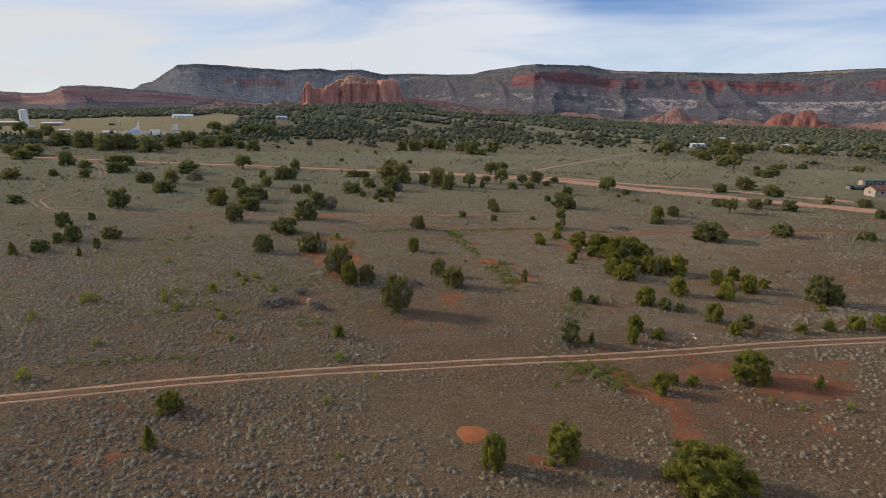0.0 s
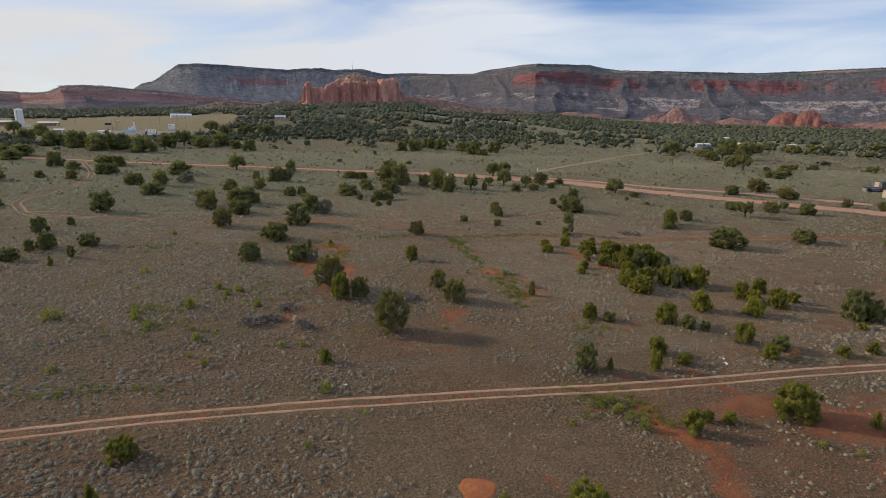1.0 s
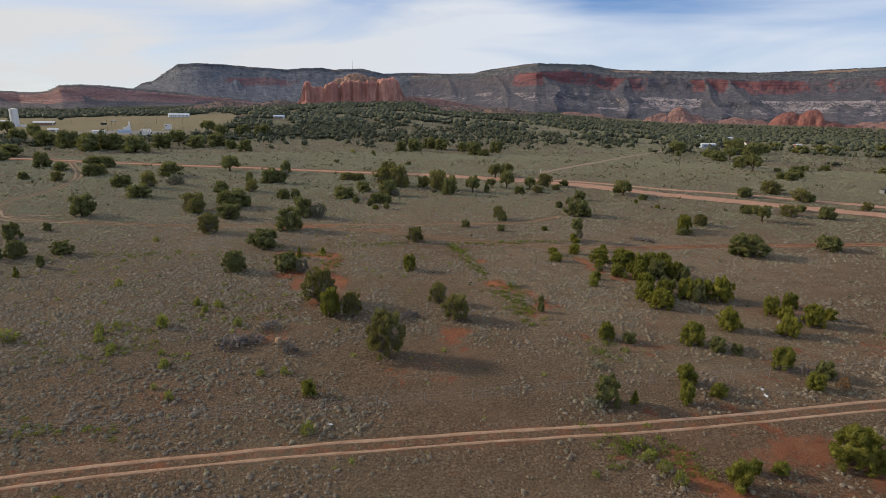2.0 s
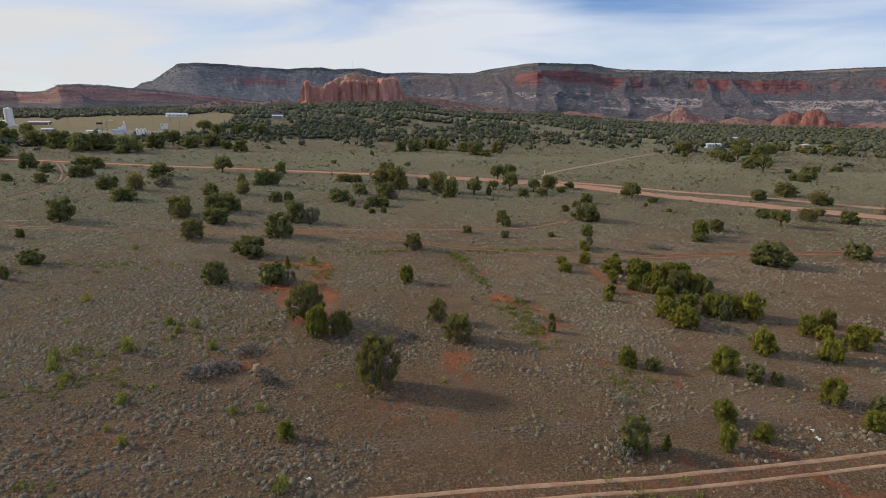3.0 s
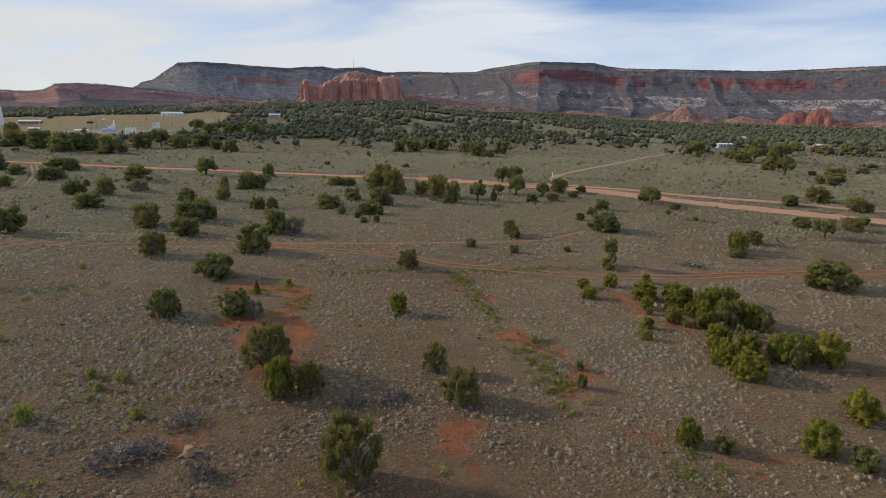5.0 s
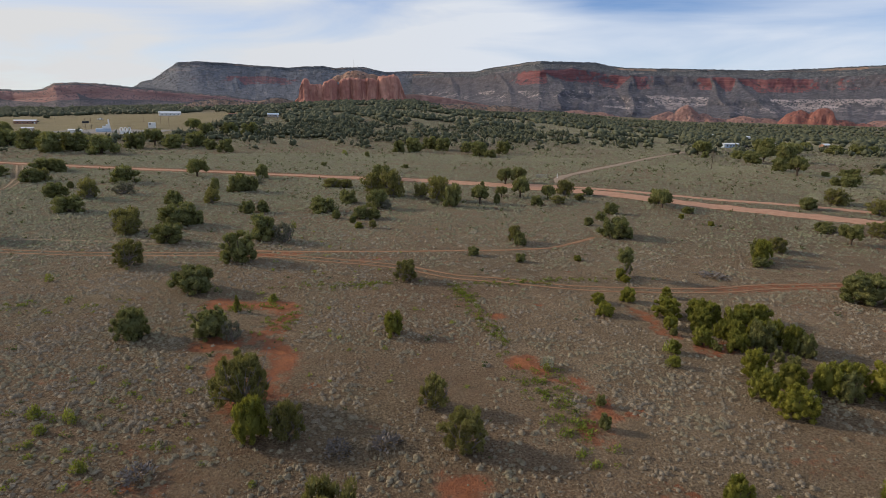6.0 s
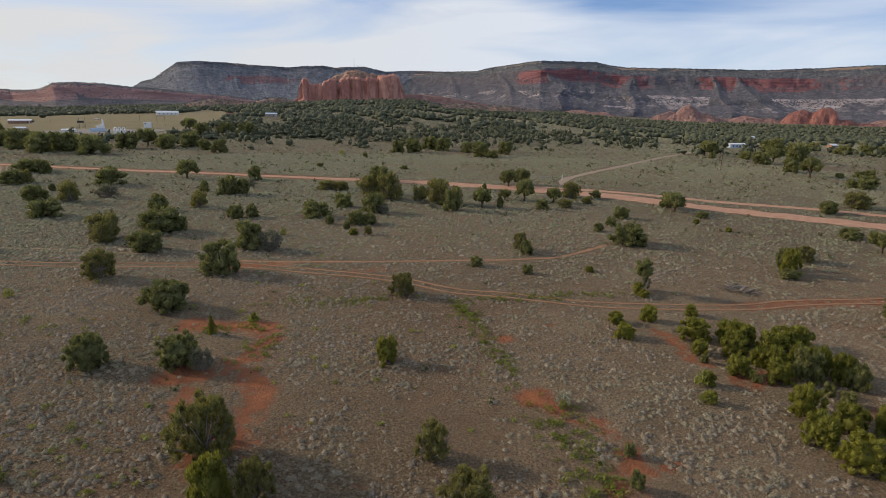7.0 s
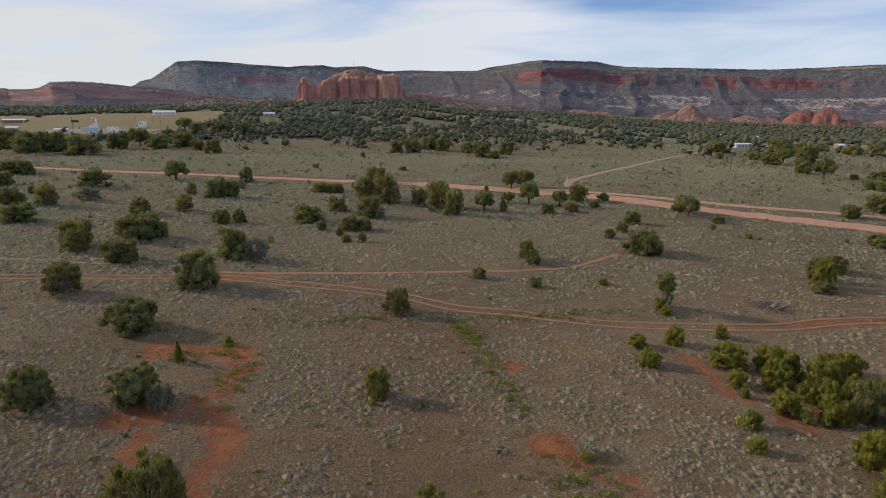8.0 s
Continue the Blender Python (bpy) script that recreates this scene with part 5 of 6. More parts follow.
def plant_trees(kind, spots):
    """Junipers of one kind: x, y, height, width."""
    global tree_count
    for x, y, h, w in spots:
        tree_count += 1
        i = tree_count
        turn = (i * 137.5) % 360
        t = empty_at("juniper_tree", x, y, float(ground_z(x, y)) - 0.03, turn, (w * 0.52, w * 0.52, h * 1.0))
        tagged(t, ("low " if h < 1.6 else "large " if h > 4.2 else "") + LABELS[kind], "tree", "junipers on the range")
        part("trunk", TRUNKS[kind][i % 2], None, t)
        part("crown", GRAND_CROWNS[kind][i % 2] if y < 112 and w > 3.3 and kind in GRAND_CROWNS else (FINE_CROWNS if y < 140 and w > 2.0 else CROWNS if y < 165 else FAR_CROWNS)[kind][i % 4], None, t)
        if kind in ("open", "grey"):
            part("deadwood", SNAGS[i % 3], None, t, "bare grey branches")


SHRUBS, STEMS = [], []
for i in range(3):
    v, f = tuft_template(190, 0.95, 0.95, 0.17, rng)
    SHRUBS.append(fill_mesh("foliage", v, f, M_SHRUB))
    STEMS.append(snag_mesh(60 + i, 0.8, 9))


def plant_shrubs(spots):
    """Yellow-green bushes: x, y, height, width."""
    for i, (x, y, h, w) in enumerate(spots):
        t = empty_at("rabbitbrush", x, y, float(ground_z(x, y)) - 0.02, (i * 77) % 360, (w * 0.55, w * 0.55, h))
        tagged(t, ("low " if h < 0.8 else "tall " if h > 1.3 else "") + "rounded yellow-green rabbitbrush among the sage", "shrub", "rabbitbrush")
        part("foliage", SHRUBS[i % 3], None, t)
        part("stem", STEMS[i % 3], None, t, "thin grey stems")


plant_trees("olive", [
    (24.6, 29.9, 3.6, 7.0), (16.1, 35.4, 2.9, 3.2), (10.6, 35.0, 2.9, 2.2), (29.2, 43.6, 2.2, 1.8), (39.3, 44.4, 3.4, 4.3), (33.1, 44.4, 1.0, 1.2), (31.3, 44.8, 1.2, 1.0), (-14.8, 46.9, 1.7, 2.5),
    (61.8, 54.5, 1.8, 2.6), (65.7, 54.5, 1.7, 2.8), (32.2, 54.6, 2.1, 1.5), (54.3, 54.6, 1.2, 1.5), (58.2, 54.7, 1.3, 1.5), (35.8, 55.1, 1.3, 1.6),
    (45.8, 55.1, 1.7, 2.0), (34.3, 57.9, 2.0, 1.9), (45.8, 59.3, 2.6, 2.9), (-0.6, 61.0, 1.4, 1.4), (40.4, 66.2, 2.7, 3.2), (31.4, 68.7, 2.0, 2.1),
    (56.1, 73.3, 2.5, 2.6), (60.3, 75.0, 2.2, 2.3), (1.1, 80.4, 3.7, 2.9), (42.8, 80.4, 2.6, 2.9),
])
plant_trees("olive", [
    (48.6, 80.4, 3.1, 3.0), (38.4, 86.8, 1.1, 1.2), (52.4, 88.4, 2.9, 2.9), (40.1, 89.7, 1.4, 1.3), (51.8, 90.2, 2.8, 2.4), (44.1, 91.0, 2.0, 2.5),
    (47.9, 91.3, 2.5, 2.6), (47.1, 92.3, 2.0, 1.6), (43.2, 95.6, 1.6, 2.1), (52.1, 95.6, 2.4, 2.9), (54.6, 95.9, 2.3, 2.9), (47.7, 96.3, 2.8, 3.2),
    (13.0, 97.9, 2.6, 2.8), (47.6, 98.0, 2.3, 1.7), (44.9, 99.0, 2.5, 3.8), (42.7, 104.0, 2.0, 2.0), (48.5, 105.1, 1.4, 1.6), 
    (73.1, 118.8, 3.9, 3.2), (44.1, 123.1, 0.9, 1.5), (82.7, 145.4, 1.0, 1.4), (10.9, 150.8, 1.1, 1.9),
])
plant_trees("olive", [
    (80.9, 153.0, 1.1, 1.3),
])
plant_trees("olive", [
    (46.2, 94.6, 2.6, 3.0), (49.6, 93.8, 2.8, 3.0), (50.6, 91.6, 2.5, 2.6), (46.6, 89.2, 2.2, 2.6), (46.2, 81.4, 2.5, 3.0), (51.2, 80.4, 2.7, 3.0), (49.2, 96.8, 2.4, 2.8),
])
plant_trees("dark", [
    (25.1, 55.5, 2.9, 2.5), (48.5, 56.9, 1.8, 1.9), (66.8, 63.0, 3.0, 3.1), (43.6, 63.1, 1.3, 1.3), (65.0, 63.7, 4.5, 3.9),
    (42.0, 64.1, 1.7, 1.9), (33.5, 67.3, 1.3, 1.5), (27.1, 77.8, 1.3, 1.1), (49.6, 79.0, 2.8, 2.2), (28.3, 81.1, 1.0, 0.9), (54.4, 82.8, 1.3, 1.2),
    (49.4, 84.8, 1.4, 1.4), (49.3, 86.5, 1.2, 1.1), (52.8, 87.2, 2.4, 2.2), (49.5, 89.3, 3.2, 3.2), (44.8, 89.4, 0.8, 0.9), (42.5, 93.7, 0.9, 0.9),
    (107.7, 96.6, 2.0, 4.2), (-5.6, 99.8, 3.1, 4.5), (73.6, 100.4, 4.1, 7.5), (-13.4, 100.6, 3.6, 4.0),
])
plant_trees("dark", [
    (92.2, 102.2, 2.9, 5.2), (-50.8, 104.9, 2.2, 3.7), (-42.3, 106.1, 2.0, 1.4), (-50.5, 110.4, 2.2, 1.8), (-48.5, 111.9, 3.2, 3.5), (-42.6, 113.9, 2.3, 3.9),
    (-10.7, 115.2, 3.5, 5.9), (71.8, 117.1, 1.5, 3.3), (134.5, 117.9, 2.5, 3.7), (74.5, 121.4, 3.4, 2.6), (34.8, 123.2, 1.4, 1.7),
    (-56.3, 126.5, 3.2, 3.5), (28.4, 127.8, 1.5, 2.0), (-7.5, 128.5, 4.9, 6.0), (117.2, 128.8, 3.2, 4.5), (-53.1, 132.7, 1.7, 1.6), (145.5, 133.1, 2.4, 4.1),
    (38.1, 133.7, 2.3, 2.5), (59.5, 136.8, 2.2, 3.0), (102.3, 137.3, 1.8, 2.8), (57.8, 138.0, 3.9, 6.6),
])
plant_trees("dark", [
    (118.8, 138.6, 1.8, 2.9), (103.7, 138.9, 2.0, 4.5), (-5.6, 142.3, 4.7, 4.6), (-21.5, 143.0, 3.4, 5.6), (-53.0, 147.9, 4.8, 5.1), (57.1, 148.2, 1.7, 2.2),
    (134.5, 152.7, 2.0, 3.5), (62.1, 153.2, 1.8, 2.5), (9.9, 155.3, 1.6, 1.4), (-23.3, 156.7, 4.5, 7.5), (-79.8, 156.9, 2.2, 3.9), 
    (-20.2, 157.8, 2.8, 2.9), (14.3, 159.0, 2.4, 3.1), (86.4, 159.3, 1.5, 3.2), (11.6, 159.4, 2.8, 3.5), (67.7, 160.1, 2.6, 3.6),
    (6.6, 160.3, 1.8, 1.9), (119.4, 161.1, 2.8, 3.9), (121.7, 162.9, 2.8, 4.0), (-12.2, 167.4, 2.7, 3.6),
])
plant_trees("dark", [
    (-9.0, 168.0, 2.5, 3.0), (3.5, 168.3, 3.3, 5.9), (15.9, 170.8, 4.4, 5.2), (84.8, 171.5, 2.0, 2.5), (54.1, 171.7, 2.3, 3.4), (33.5, 171.9, 5.6, 4.2),
    (-49.0, 172.4, 3.5, 6.4), (44.8, 173.8, 2.7, 1.5), (-29.5, 177.5, 3.3, 4.6), (9.3, 178.2, 3.2, 4.1), (73.9, 185.8, 2.1, 3.3),
    (-59.8, 191.6, 3.7, 5.3), (165.1, 195.8, 3.1, 5.9), (-18.9, 197.7, 4.9, 5.3), (163.2, 198.5, 2.9, 3.3), (-15.8, 198.6, 4.0, 3.5), (-25.6, 202.3, 3.0, 2.7),
    (173.4, 202.5, 3.6, 5.9), (48.5, 202.9, 1.8, 1.5), (-63.0, 206.9, 1.9, 1.6), (-94.1, 210.0, 2.6, 3.4),
])
plant_trees("dark", [
    (227.5, 214.3, 2.9, 5.5), (-53.6, 217.4, 5.0, 7.9), (-77.6, 218.1, 3.9, 6.0), (20.6, 222.3, 4.4, 7.5), (182.4, 222.5, 1.9, 3.1), (191.0, 222.5, 2.6, 4.6),
    (-16.3, 225.2, 4.4, 4.2), (208.9, 225.7, 2.5, 5.1), (198.7, 225.8, 2.5, 4.6), (-93.1, 232.2, 3.3, 5.0), (177.7, 239.3, 4.8, 7.4), (-103.0, 242.2, 5.5, 6.1),
    (-81.1, 242.5, 4.2, 4.6), (-86.4, 244.7, 4.2, 7.5), (-84.7, 246.7, 3.9, 7.6), (31.2, 251.2, 1.4, 3.0), (1.6, 261.0, 1.5, 2.5), (188.8, 269.8, 5.5, 8.5),
    (-131.4, 269.8, 4.3, 9.5), (210.0, 274.3, 8.2, 9.8), (-143.7, 287.9, 4.9, 9.1), (-136.0, 288.4, 5.4, 10.2),
])
plant_trees("dark", [
    (197.0, 290.6, 4.0, 6.7), (74.3, 291.8, 3.5, 5.9), (183.0, 295.0, 3.1, 3.7), (19.2, 296.0, 2.3, 2.3), (71.0, 299.8, 6.5, 10.2), (-93.0, 308.8, 7.7, 12.3),
    (229.3, 311.9, 9.4, 13.6), (86.4, 313.7, 6.3, 7.6), (-115.9, 314.6, 8.8, 12.4), (-43.6, 316.2, 5.8, 7.7), (35.5, 319.0, 5.6, 6.3), (248.9, 319.8, 6.9, 10.6),
    (43.0, 320.3, 6.8, 9.5), (69.1, 320.4, 5.1, 6.4), (-109.2, 322.2, 8.5, 13.3), (59.0, 328.3, 6.4, 7.9), (261.6, 328.4, 5.7, 8.7), (290.2, 330.0, 5.0, 11.1),
    (305.2, 330.1, 5.9, 8.9), (316.3, 330.4, 5.2, 8.3), (-53.0, 330.7, 4.8, 7.4), (-133.2, 335.7, 8.8, 13.2),
])
plant_trees("dark", [
    (53.7, 336.6, 6.6, 8.7), (-88.4, 337.6, 7.3, 10.5), (-72.4, 338.6, 6.7, 10.6), (-63.6, 348.3, 6.9, 12.9), (-150.4, 350.6, 7.9, 12.4), (297.0, 359.1, 5.5, 10.4),
    (392.8, 364.8, 5.8, 12.6), (-180.4, 385.3, 7.3, 12.2), (-48.2, 423.0, 8.6, 11.9), (-76.5, 432.2, 7.9, 10.4), (-63.2, 434.2, 8.0, 11.3), (-197.8, 442.7, 7.7, 10.9),
])
plant_trees("open", [
    (6.7, 68.2, 5.2, 4.6), (16.1, 77.1, 3.2, 3.9), (3.6, 80.4, 3.1, 2.8), (14.9, 82.9, 2.9, 2.7), (-0.2, 85.3, 4.9, 5.0),
    (16.3, 116.2, 2.9, 3.8), (80.5, 123.9, 2.7, 3.1), (81.0, 124.9, 2.4, 3.3), (-22.9, 128.4, 4.0, 4.7), (110.8, 133.6, 2.9, 4.9),
    (37.8, 136.5, 3.0, 2.7), (138.2, 138.1, 2.5, 3.2), (-29.9, 149.5, 3.7, 4.5), (13.7, 150.0, 1.7, 1.5), (-31.2, 151.8, 4.6, 5.5), (131.9, 153.3, 3.7, 5.2),
    (132.6, 166.8, 4.3, 5.7), (134.6, 167.5, 3.3, 5.7), (60.2, 173.2, 2.1, 3.7), (67.5, 177.0, 2.0, 2.6),
])
plant_trees("open", [
    (-21.8, 180.0, 3.6, 4.0), (31.7, 181.1, 6.1, 6.5), (28.0, 185.6, 3.8, 3.9), (67.2, 186.7, 4.3, 4.7), (20.3, 187.7, 6.9, 6.5), (-51.6, 188.9, 4.9, 5.0),
    (16.3, 191.1, 5.9, 6.6), (23.4, 195.7, 3.0, 2.5), (-103.8, 204.0, 3.5, 6.5), (9.2, 204.2, 2.5, 4.0), (-82.4, 205.2, 3.3, 3.7), (5.3, 205.9, 2.7, 5.8),
    (-75.8, 221.3, 3.7, 3.8),
])
plant_trees("cone", [
    (-14.8, 41.4, 2.0, 1.4), (44.9, 41.9, 1.5, 1.2), (27.5, 55.0, 1.4, 1.0), (-43.3, 101.2, 1.7, 1.3), (-54.0, 102.6, 2.2, 2.1), (-4.2, 106.6, 2.1, 1.2),
    (-0.5, 109.8, 1.0, 1.0),
])
plant_trees("bright", [
    (63.1, 60.8, 0.9, 1.2), (53.1, 66.9, 2.6, 2.8), (58.5, 69.2, 2.7, 3.1), (47.3, 69.5, 2.8, 3.2), (62.0, 70.4, 1.6, 1.7), (56.5, 71.3, 2.0, 2.2),
    (43.4, 77.6, 2.6, 3.7), (53.0, 78.8, 3.7, 3.4), (44.6, 84.0, 2.8, 3.0), (37.7, 100.1, 1.7, 2.4), (38.8, 104.2, 1.3, 2.3), (46.3, 111.7, 1.0, 1.4),
])
plant_trees("grey", [
    (-3.2, 98.1, 2.5, 2.2), (-2.1, 140.5, 3.8, 3.4), (17.8, 169.9, 2.2, 3.0), (29.5, 175.2, 1.4, 1.9), (-45.8, 194.9, 3.4, 5.3), (-15.6, 212.0, 2.6, 3.3),
])
plant_trees("tall", [
    (99.0, 128.1, 4.0, 4.6), (83.9, 165.9, 4.2, 5.1), (85.6, 170.4, 3.9, 4.7), (40.9, 175.1, 4.5, 4.4), (59.9, 179.3, 3.8, 3.4), (53.7, 183.2, 5.2, 5.0),
    (49.1, 184.5, 2.8, 3.2), (56.8, 207.7, 4.9, 5.6), (61.8, 211.4, 4.7, 4.8), (173.4, 225.5, 6.8, 7.7), (-36.3, 229.0, 5.6, 6.4), (198.2, 273.6, 6.7, 6.3),
    (191.9, 309.4, 7.2, 8.0), (191.0, 312.9, 7.2, 6.7), (-85.0, 354.6, 8.4, 9.8), (-226.5, 467.4, 8.9, 10.6), (-94.2, 473.8, 8.6, 10.5),
])
plant_shrubs([
    (-0.6, 38.0, 0.5, 0.6), (-1.5, 46.1, 0.8, 0.7), (44.4, 37.9, 0.8, 0.7), (40.0, 38.6, 0.6, 0.7), (38.1, 40.2, 0.6, 0.7), (24.6, 49.1, 0.9, 1.3),
    (24.6, 47.5, 0.8, 1.1), (25.1, 46.2, 0.8, 1.1), (25.3, 44.6, 1.1, 1.1), (19.8, 46.2, 0.6, 0.6), (-0.5, 60.9, 1.2, 1.3), (-0.3, 54.9, 1.0, 1.2),
    (-32.4, 76.9, 1.3, 2.6), (-36.5, 71.1, 1.1, 1.2), (-23.6, 77.6, 1.4, 0.9), (-21.0, 73.3, 0.7, 1.2), (-17.6, 79.2, 1.4, 1.4), (-14.5, 68.1, 1.0, 1.0),
    (-26.4, 62.6, 0.7, 1.1), (-29.9, 55.0, 1.2, 1.4), (-20.6, 72.2, 0.7, 1.1), (-22.8, 75.2, 1.6, 1.0),
])
plant_shrubs([
    (-17.6, 78.6, 1.8, 1.1), (-22.3, 78.7, 1.0, 0.8), (-15.4, 85.7, 1.1, 1.0), (-12.8, 85.1, 1.0, 0.8), (-14.0, 83.3, 0.8, 0.8), (-9.5, 78.3, 0.9, 0.9),
    (-15.6, 71.3, 0.7, 0.7), (-14.5, 68.4, 0.9, 0.8), (-12.4, 61.8, 0.9, 0.8), (-5.2, 65.3, 0.8, 0.8), (-3.0, 65.3, 0.8, 0.8), (-14.2, 64.0, 0.6, 0.6),
    (-30.5, 122.0, 1.1, 1.1), (-27.8, 95.5, 1.1, 1.2), (-15.3, 85.7, 1.0, 0.7), (-13.9, 83.3, 0.8, 0.7), (-12.3, 84.4, 0.9, 0.6), (-9.2, 78.3, 0.8, 0.7),
    (-14.0, 81.7, 0.6, 0.6), (1.9, 75.2, 0.5, 0.5), (-0.5, 109.8, 1.0, 1.3), (38.2, 87.0, 1.0, 1.2),
])
plant_shrubs([
    (39.6, 89.7, 1.5, 1.3), (44.7, 90.0, 1.0, 0.9), (26.1, 87.7, 0.8, 0.7), (11.8, 102.8, 0.3, 0.4), (8.3, 94.5, 0.3, 0.5), (9.4, 307.6, 2.0, 2.4),
    (-1.3, 151.4, 1.7, 1.1),
])


def odd_bush(name, label, mat, x, y, h, w, seed):
    """A single bush that stands apart by its colour."""
    t = empty_at(name, x, y, float(ground_z(x, y)) - 0.02, seed * 40, (w * 0.55, w * 0.55, h))
    tagged(t, label, "shrub")
    v, f = tuft_template(230, 0.95, 0.95, 0.13, np.random.default_rng(seed))
    part("foliage", fill_mesh("foliage", v, f, mat), None, t)
    part("stem", STEMS[seed % 3], None, t, "thin grey stems")


odd_bush("silver_sagebrush", "tall silvery sagebrush beside a dark juniper", M_SILVER, 23.8, 55.0, 1.1, 1.8, 81)
odd_bush("silver_sagebrush", "silvery blue-green sagebrush among low weeds", M_SILVER, 27.5, 62.0, 0.8, 1.4, 82)
odd_bush("silver_sagebrush", "pale silvery sagebrush at the edge of a red wash", M_SILVER, 26.4, 88.4, 1.2, 1.5, 83)
odd_bush("dying_juniper", "small red-brown dying juniper by the dirt track", M_RUSTY, 48.6, 54.8, 1.3, 1.1, 84)


def stump(x, y):
    """A weathered stump with a broken top."""
    r = random.Random(5)
    bm = bmesh.new()
    add_tube(bm, (0, 0, -0.1), (0.05, 0.02, 0.5), 0.42, 0.30, 11)
    for v in bm.verts:
        v.co += Vector((r.uniform(-0.05, 0.05), r.uniform(-0.05, 0.05), r.uniform(-0.02, 0.16) if v.co.z > 0.3 else 0))
    t = tagged(empty_at("tree_stump", x, y, float(ground_z(x, y))), "pale broken stump on open red soil", "stump")
    part("trunk", bm, M_STUMP, t)
    part("root", add_tube(bmesh.new(), (0.2, 0.1, 0.15), (0.95, 0.3, -0.02), 0.13, 0.05, 7), M_STUMP, t)
    part("root", add_tube(bmesh.new(), (-0.2, -0.1, 0.15), (-0.8, -0.45, -0.02), 0.12, 0.04, 7), M_STUMP, t)


stump(-4.3, 72.8)



# dead brush heaps
def brush_heap(x, y, w, h, seed):
    r = random.Random(seed)
    t = tagged(empty_at("dead_brush", x, y, float(ground_z(x, y)), r.uniform(0, 360), (w / 2, w / 2.6, h)), "dark heap of dead grey brush", "brush", "dead brush")
    v, f = tuft_template(160, 1.0, 0.8, 0.16, np.random.default_rng(seed))
    tagged(part("brush", fill_mesh("brushwood", v, f, M_BRUSH), None, t), kind="stuff")
    part("deadwood", snag_mesh(seed, 1.0, 12), None, t)


for args in ((-9, 72.5, 3.6, 1.4, 1), (-7, 73.4, 3.0, 1.1, 2), (-2.8, 70.2, 2.4, 1.3, 3), (-5.5, 77, 3.2, 1.0, 4), (10.6, 78.5, 2.8, 1.1, 5), (7.2, 78.2, 2.6, 0.9, 6), (60.5, 113, 5, 0.8, 7)):
    brush_heap(*args)


# the split tree with a bare grey trunk
t = tagged(empty_at("juniper_tree", 47.2, 113.6, float(ground_z(47.2, 113.6)), 40), "juniper with bare grey trunks under a green top", "tree", "junipers on the range")
sn = snag_mesh(77, 0.9, 18)
bm = bmesh.new()
bm.from_mesh(sn)
bmesh.ops.scale(bm, vec=(1.2, 1.2, 3.6), verts=bm.verts)
part("deadwood", bm, M_DEAD, t, "bare grey branches")
for nm, mesh, (cx, cy, cz), (sx, sz) in (("crown", CROWNS["dark"][1], (-0.3, 0, 2.2), (1.35, 2.3)), ("crown", CROWNS["olive"][2], (-1.2, 0.2, 0.1), (0.8, 1.5)), ("crown", CROWNS["dark"][3], (1.0, 0.1, 0.2), (0.75, 1.9))):
    c = part(nm, mesh, None, t)
    c.matrix_basis = pose(cx, cy, cz) @ Matrix.Diagonal((sx, sx, sz, 1))


# ---------------------------------------------------------------- fence, litter, ant disc
def fence():
    """A sagging wire fence on thin steel posts, with a timber brace where it turns."""
    top = tagged(new("wire_fence"), "thin wire fence on steel posts beside the dirt track", "fence")
    xs = np.arange(-62, 96, 4.2)
    ys = 57.7 - 0.002 * np.abs(xs - 20)
    zs = ground_z(xs, ys)
    bm = bmesh.new()
    add_tube(bm, (0, 0, -0.3), (0, 0, 1.25), 0.022, 0.022, 5)
    add_box(bm, -0.03, 0.03, -0.008, 0.008, 1.1, 1.25)
    post = bm_mesh("post", bm, M_STEEL)
    for i in range(len(xs)):
        p = part("post", post, None, top)
        p.matrix_basis = pose(xs[i], ys[i], zs[i], random.uniform(-3, 3), random.uniform(-3, 3), 0)
    for h in (0.35, 0.65, 0.95, 1.18):
        bm = bmesh.new()
        for i in range(len(xs) - 1):
            a, b = Vector((xs[i], ys[i], zs[i] + h)), Vector((xs[i + 1], ys[i + 1], zs[i + 1] + h))
            m = (a + b) / 2 - Vector((0, 0, 0.04))
            add_tube(bm, a, m, 0.005, 0.005, 3)
            add_tube(bm, m, b, 0.005, 0.005, 3)
        part("wire", bm, M_STEEL, top)
    bm = bmesh.new()
    for px in (46.6, 49.2):
        add_tube(bm, (px, 57.65, -0.2), (px, 57.65, 1.5), 0.06, 0.055, 8)
    add_tube(bm, (46.6, 57.65, 1.2), (49.2, 57.65, 1.2), 0.04, 0.04, 6)
    part("brace", bm, M_DEAD, top, "weathered timber brace")


fence()


def litter(x, y, s, seed):
    """A crumpled sheet of white plastic."""
    r = random.Random(seed)
    bm = bmesh.new()
    bmesh.ops.create_grid(bm, x_segments=5, y_segments=4, size=s)
    for v in bm.verts:
        v.co.z = r.uniform(0.02, 0.16)
        v.co.x += r.uniform(-0.08, 0.08)
    ob = new("litter", bm_mesh("litter", bm, M_PAPER))
    ob.matrix_basis = pose(x, y, float(ground_z(x, y)) + 0.03, 0, 0, 30)
    tagged(ob, "crumpled white plastic litter by the track", "litter")


litter(40.1, 54.5, 0.2, 2)
litter(40.6, 55.6, 0.13, 4)
litter(1.4, 55.6, 0.15, 6)


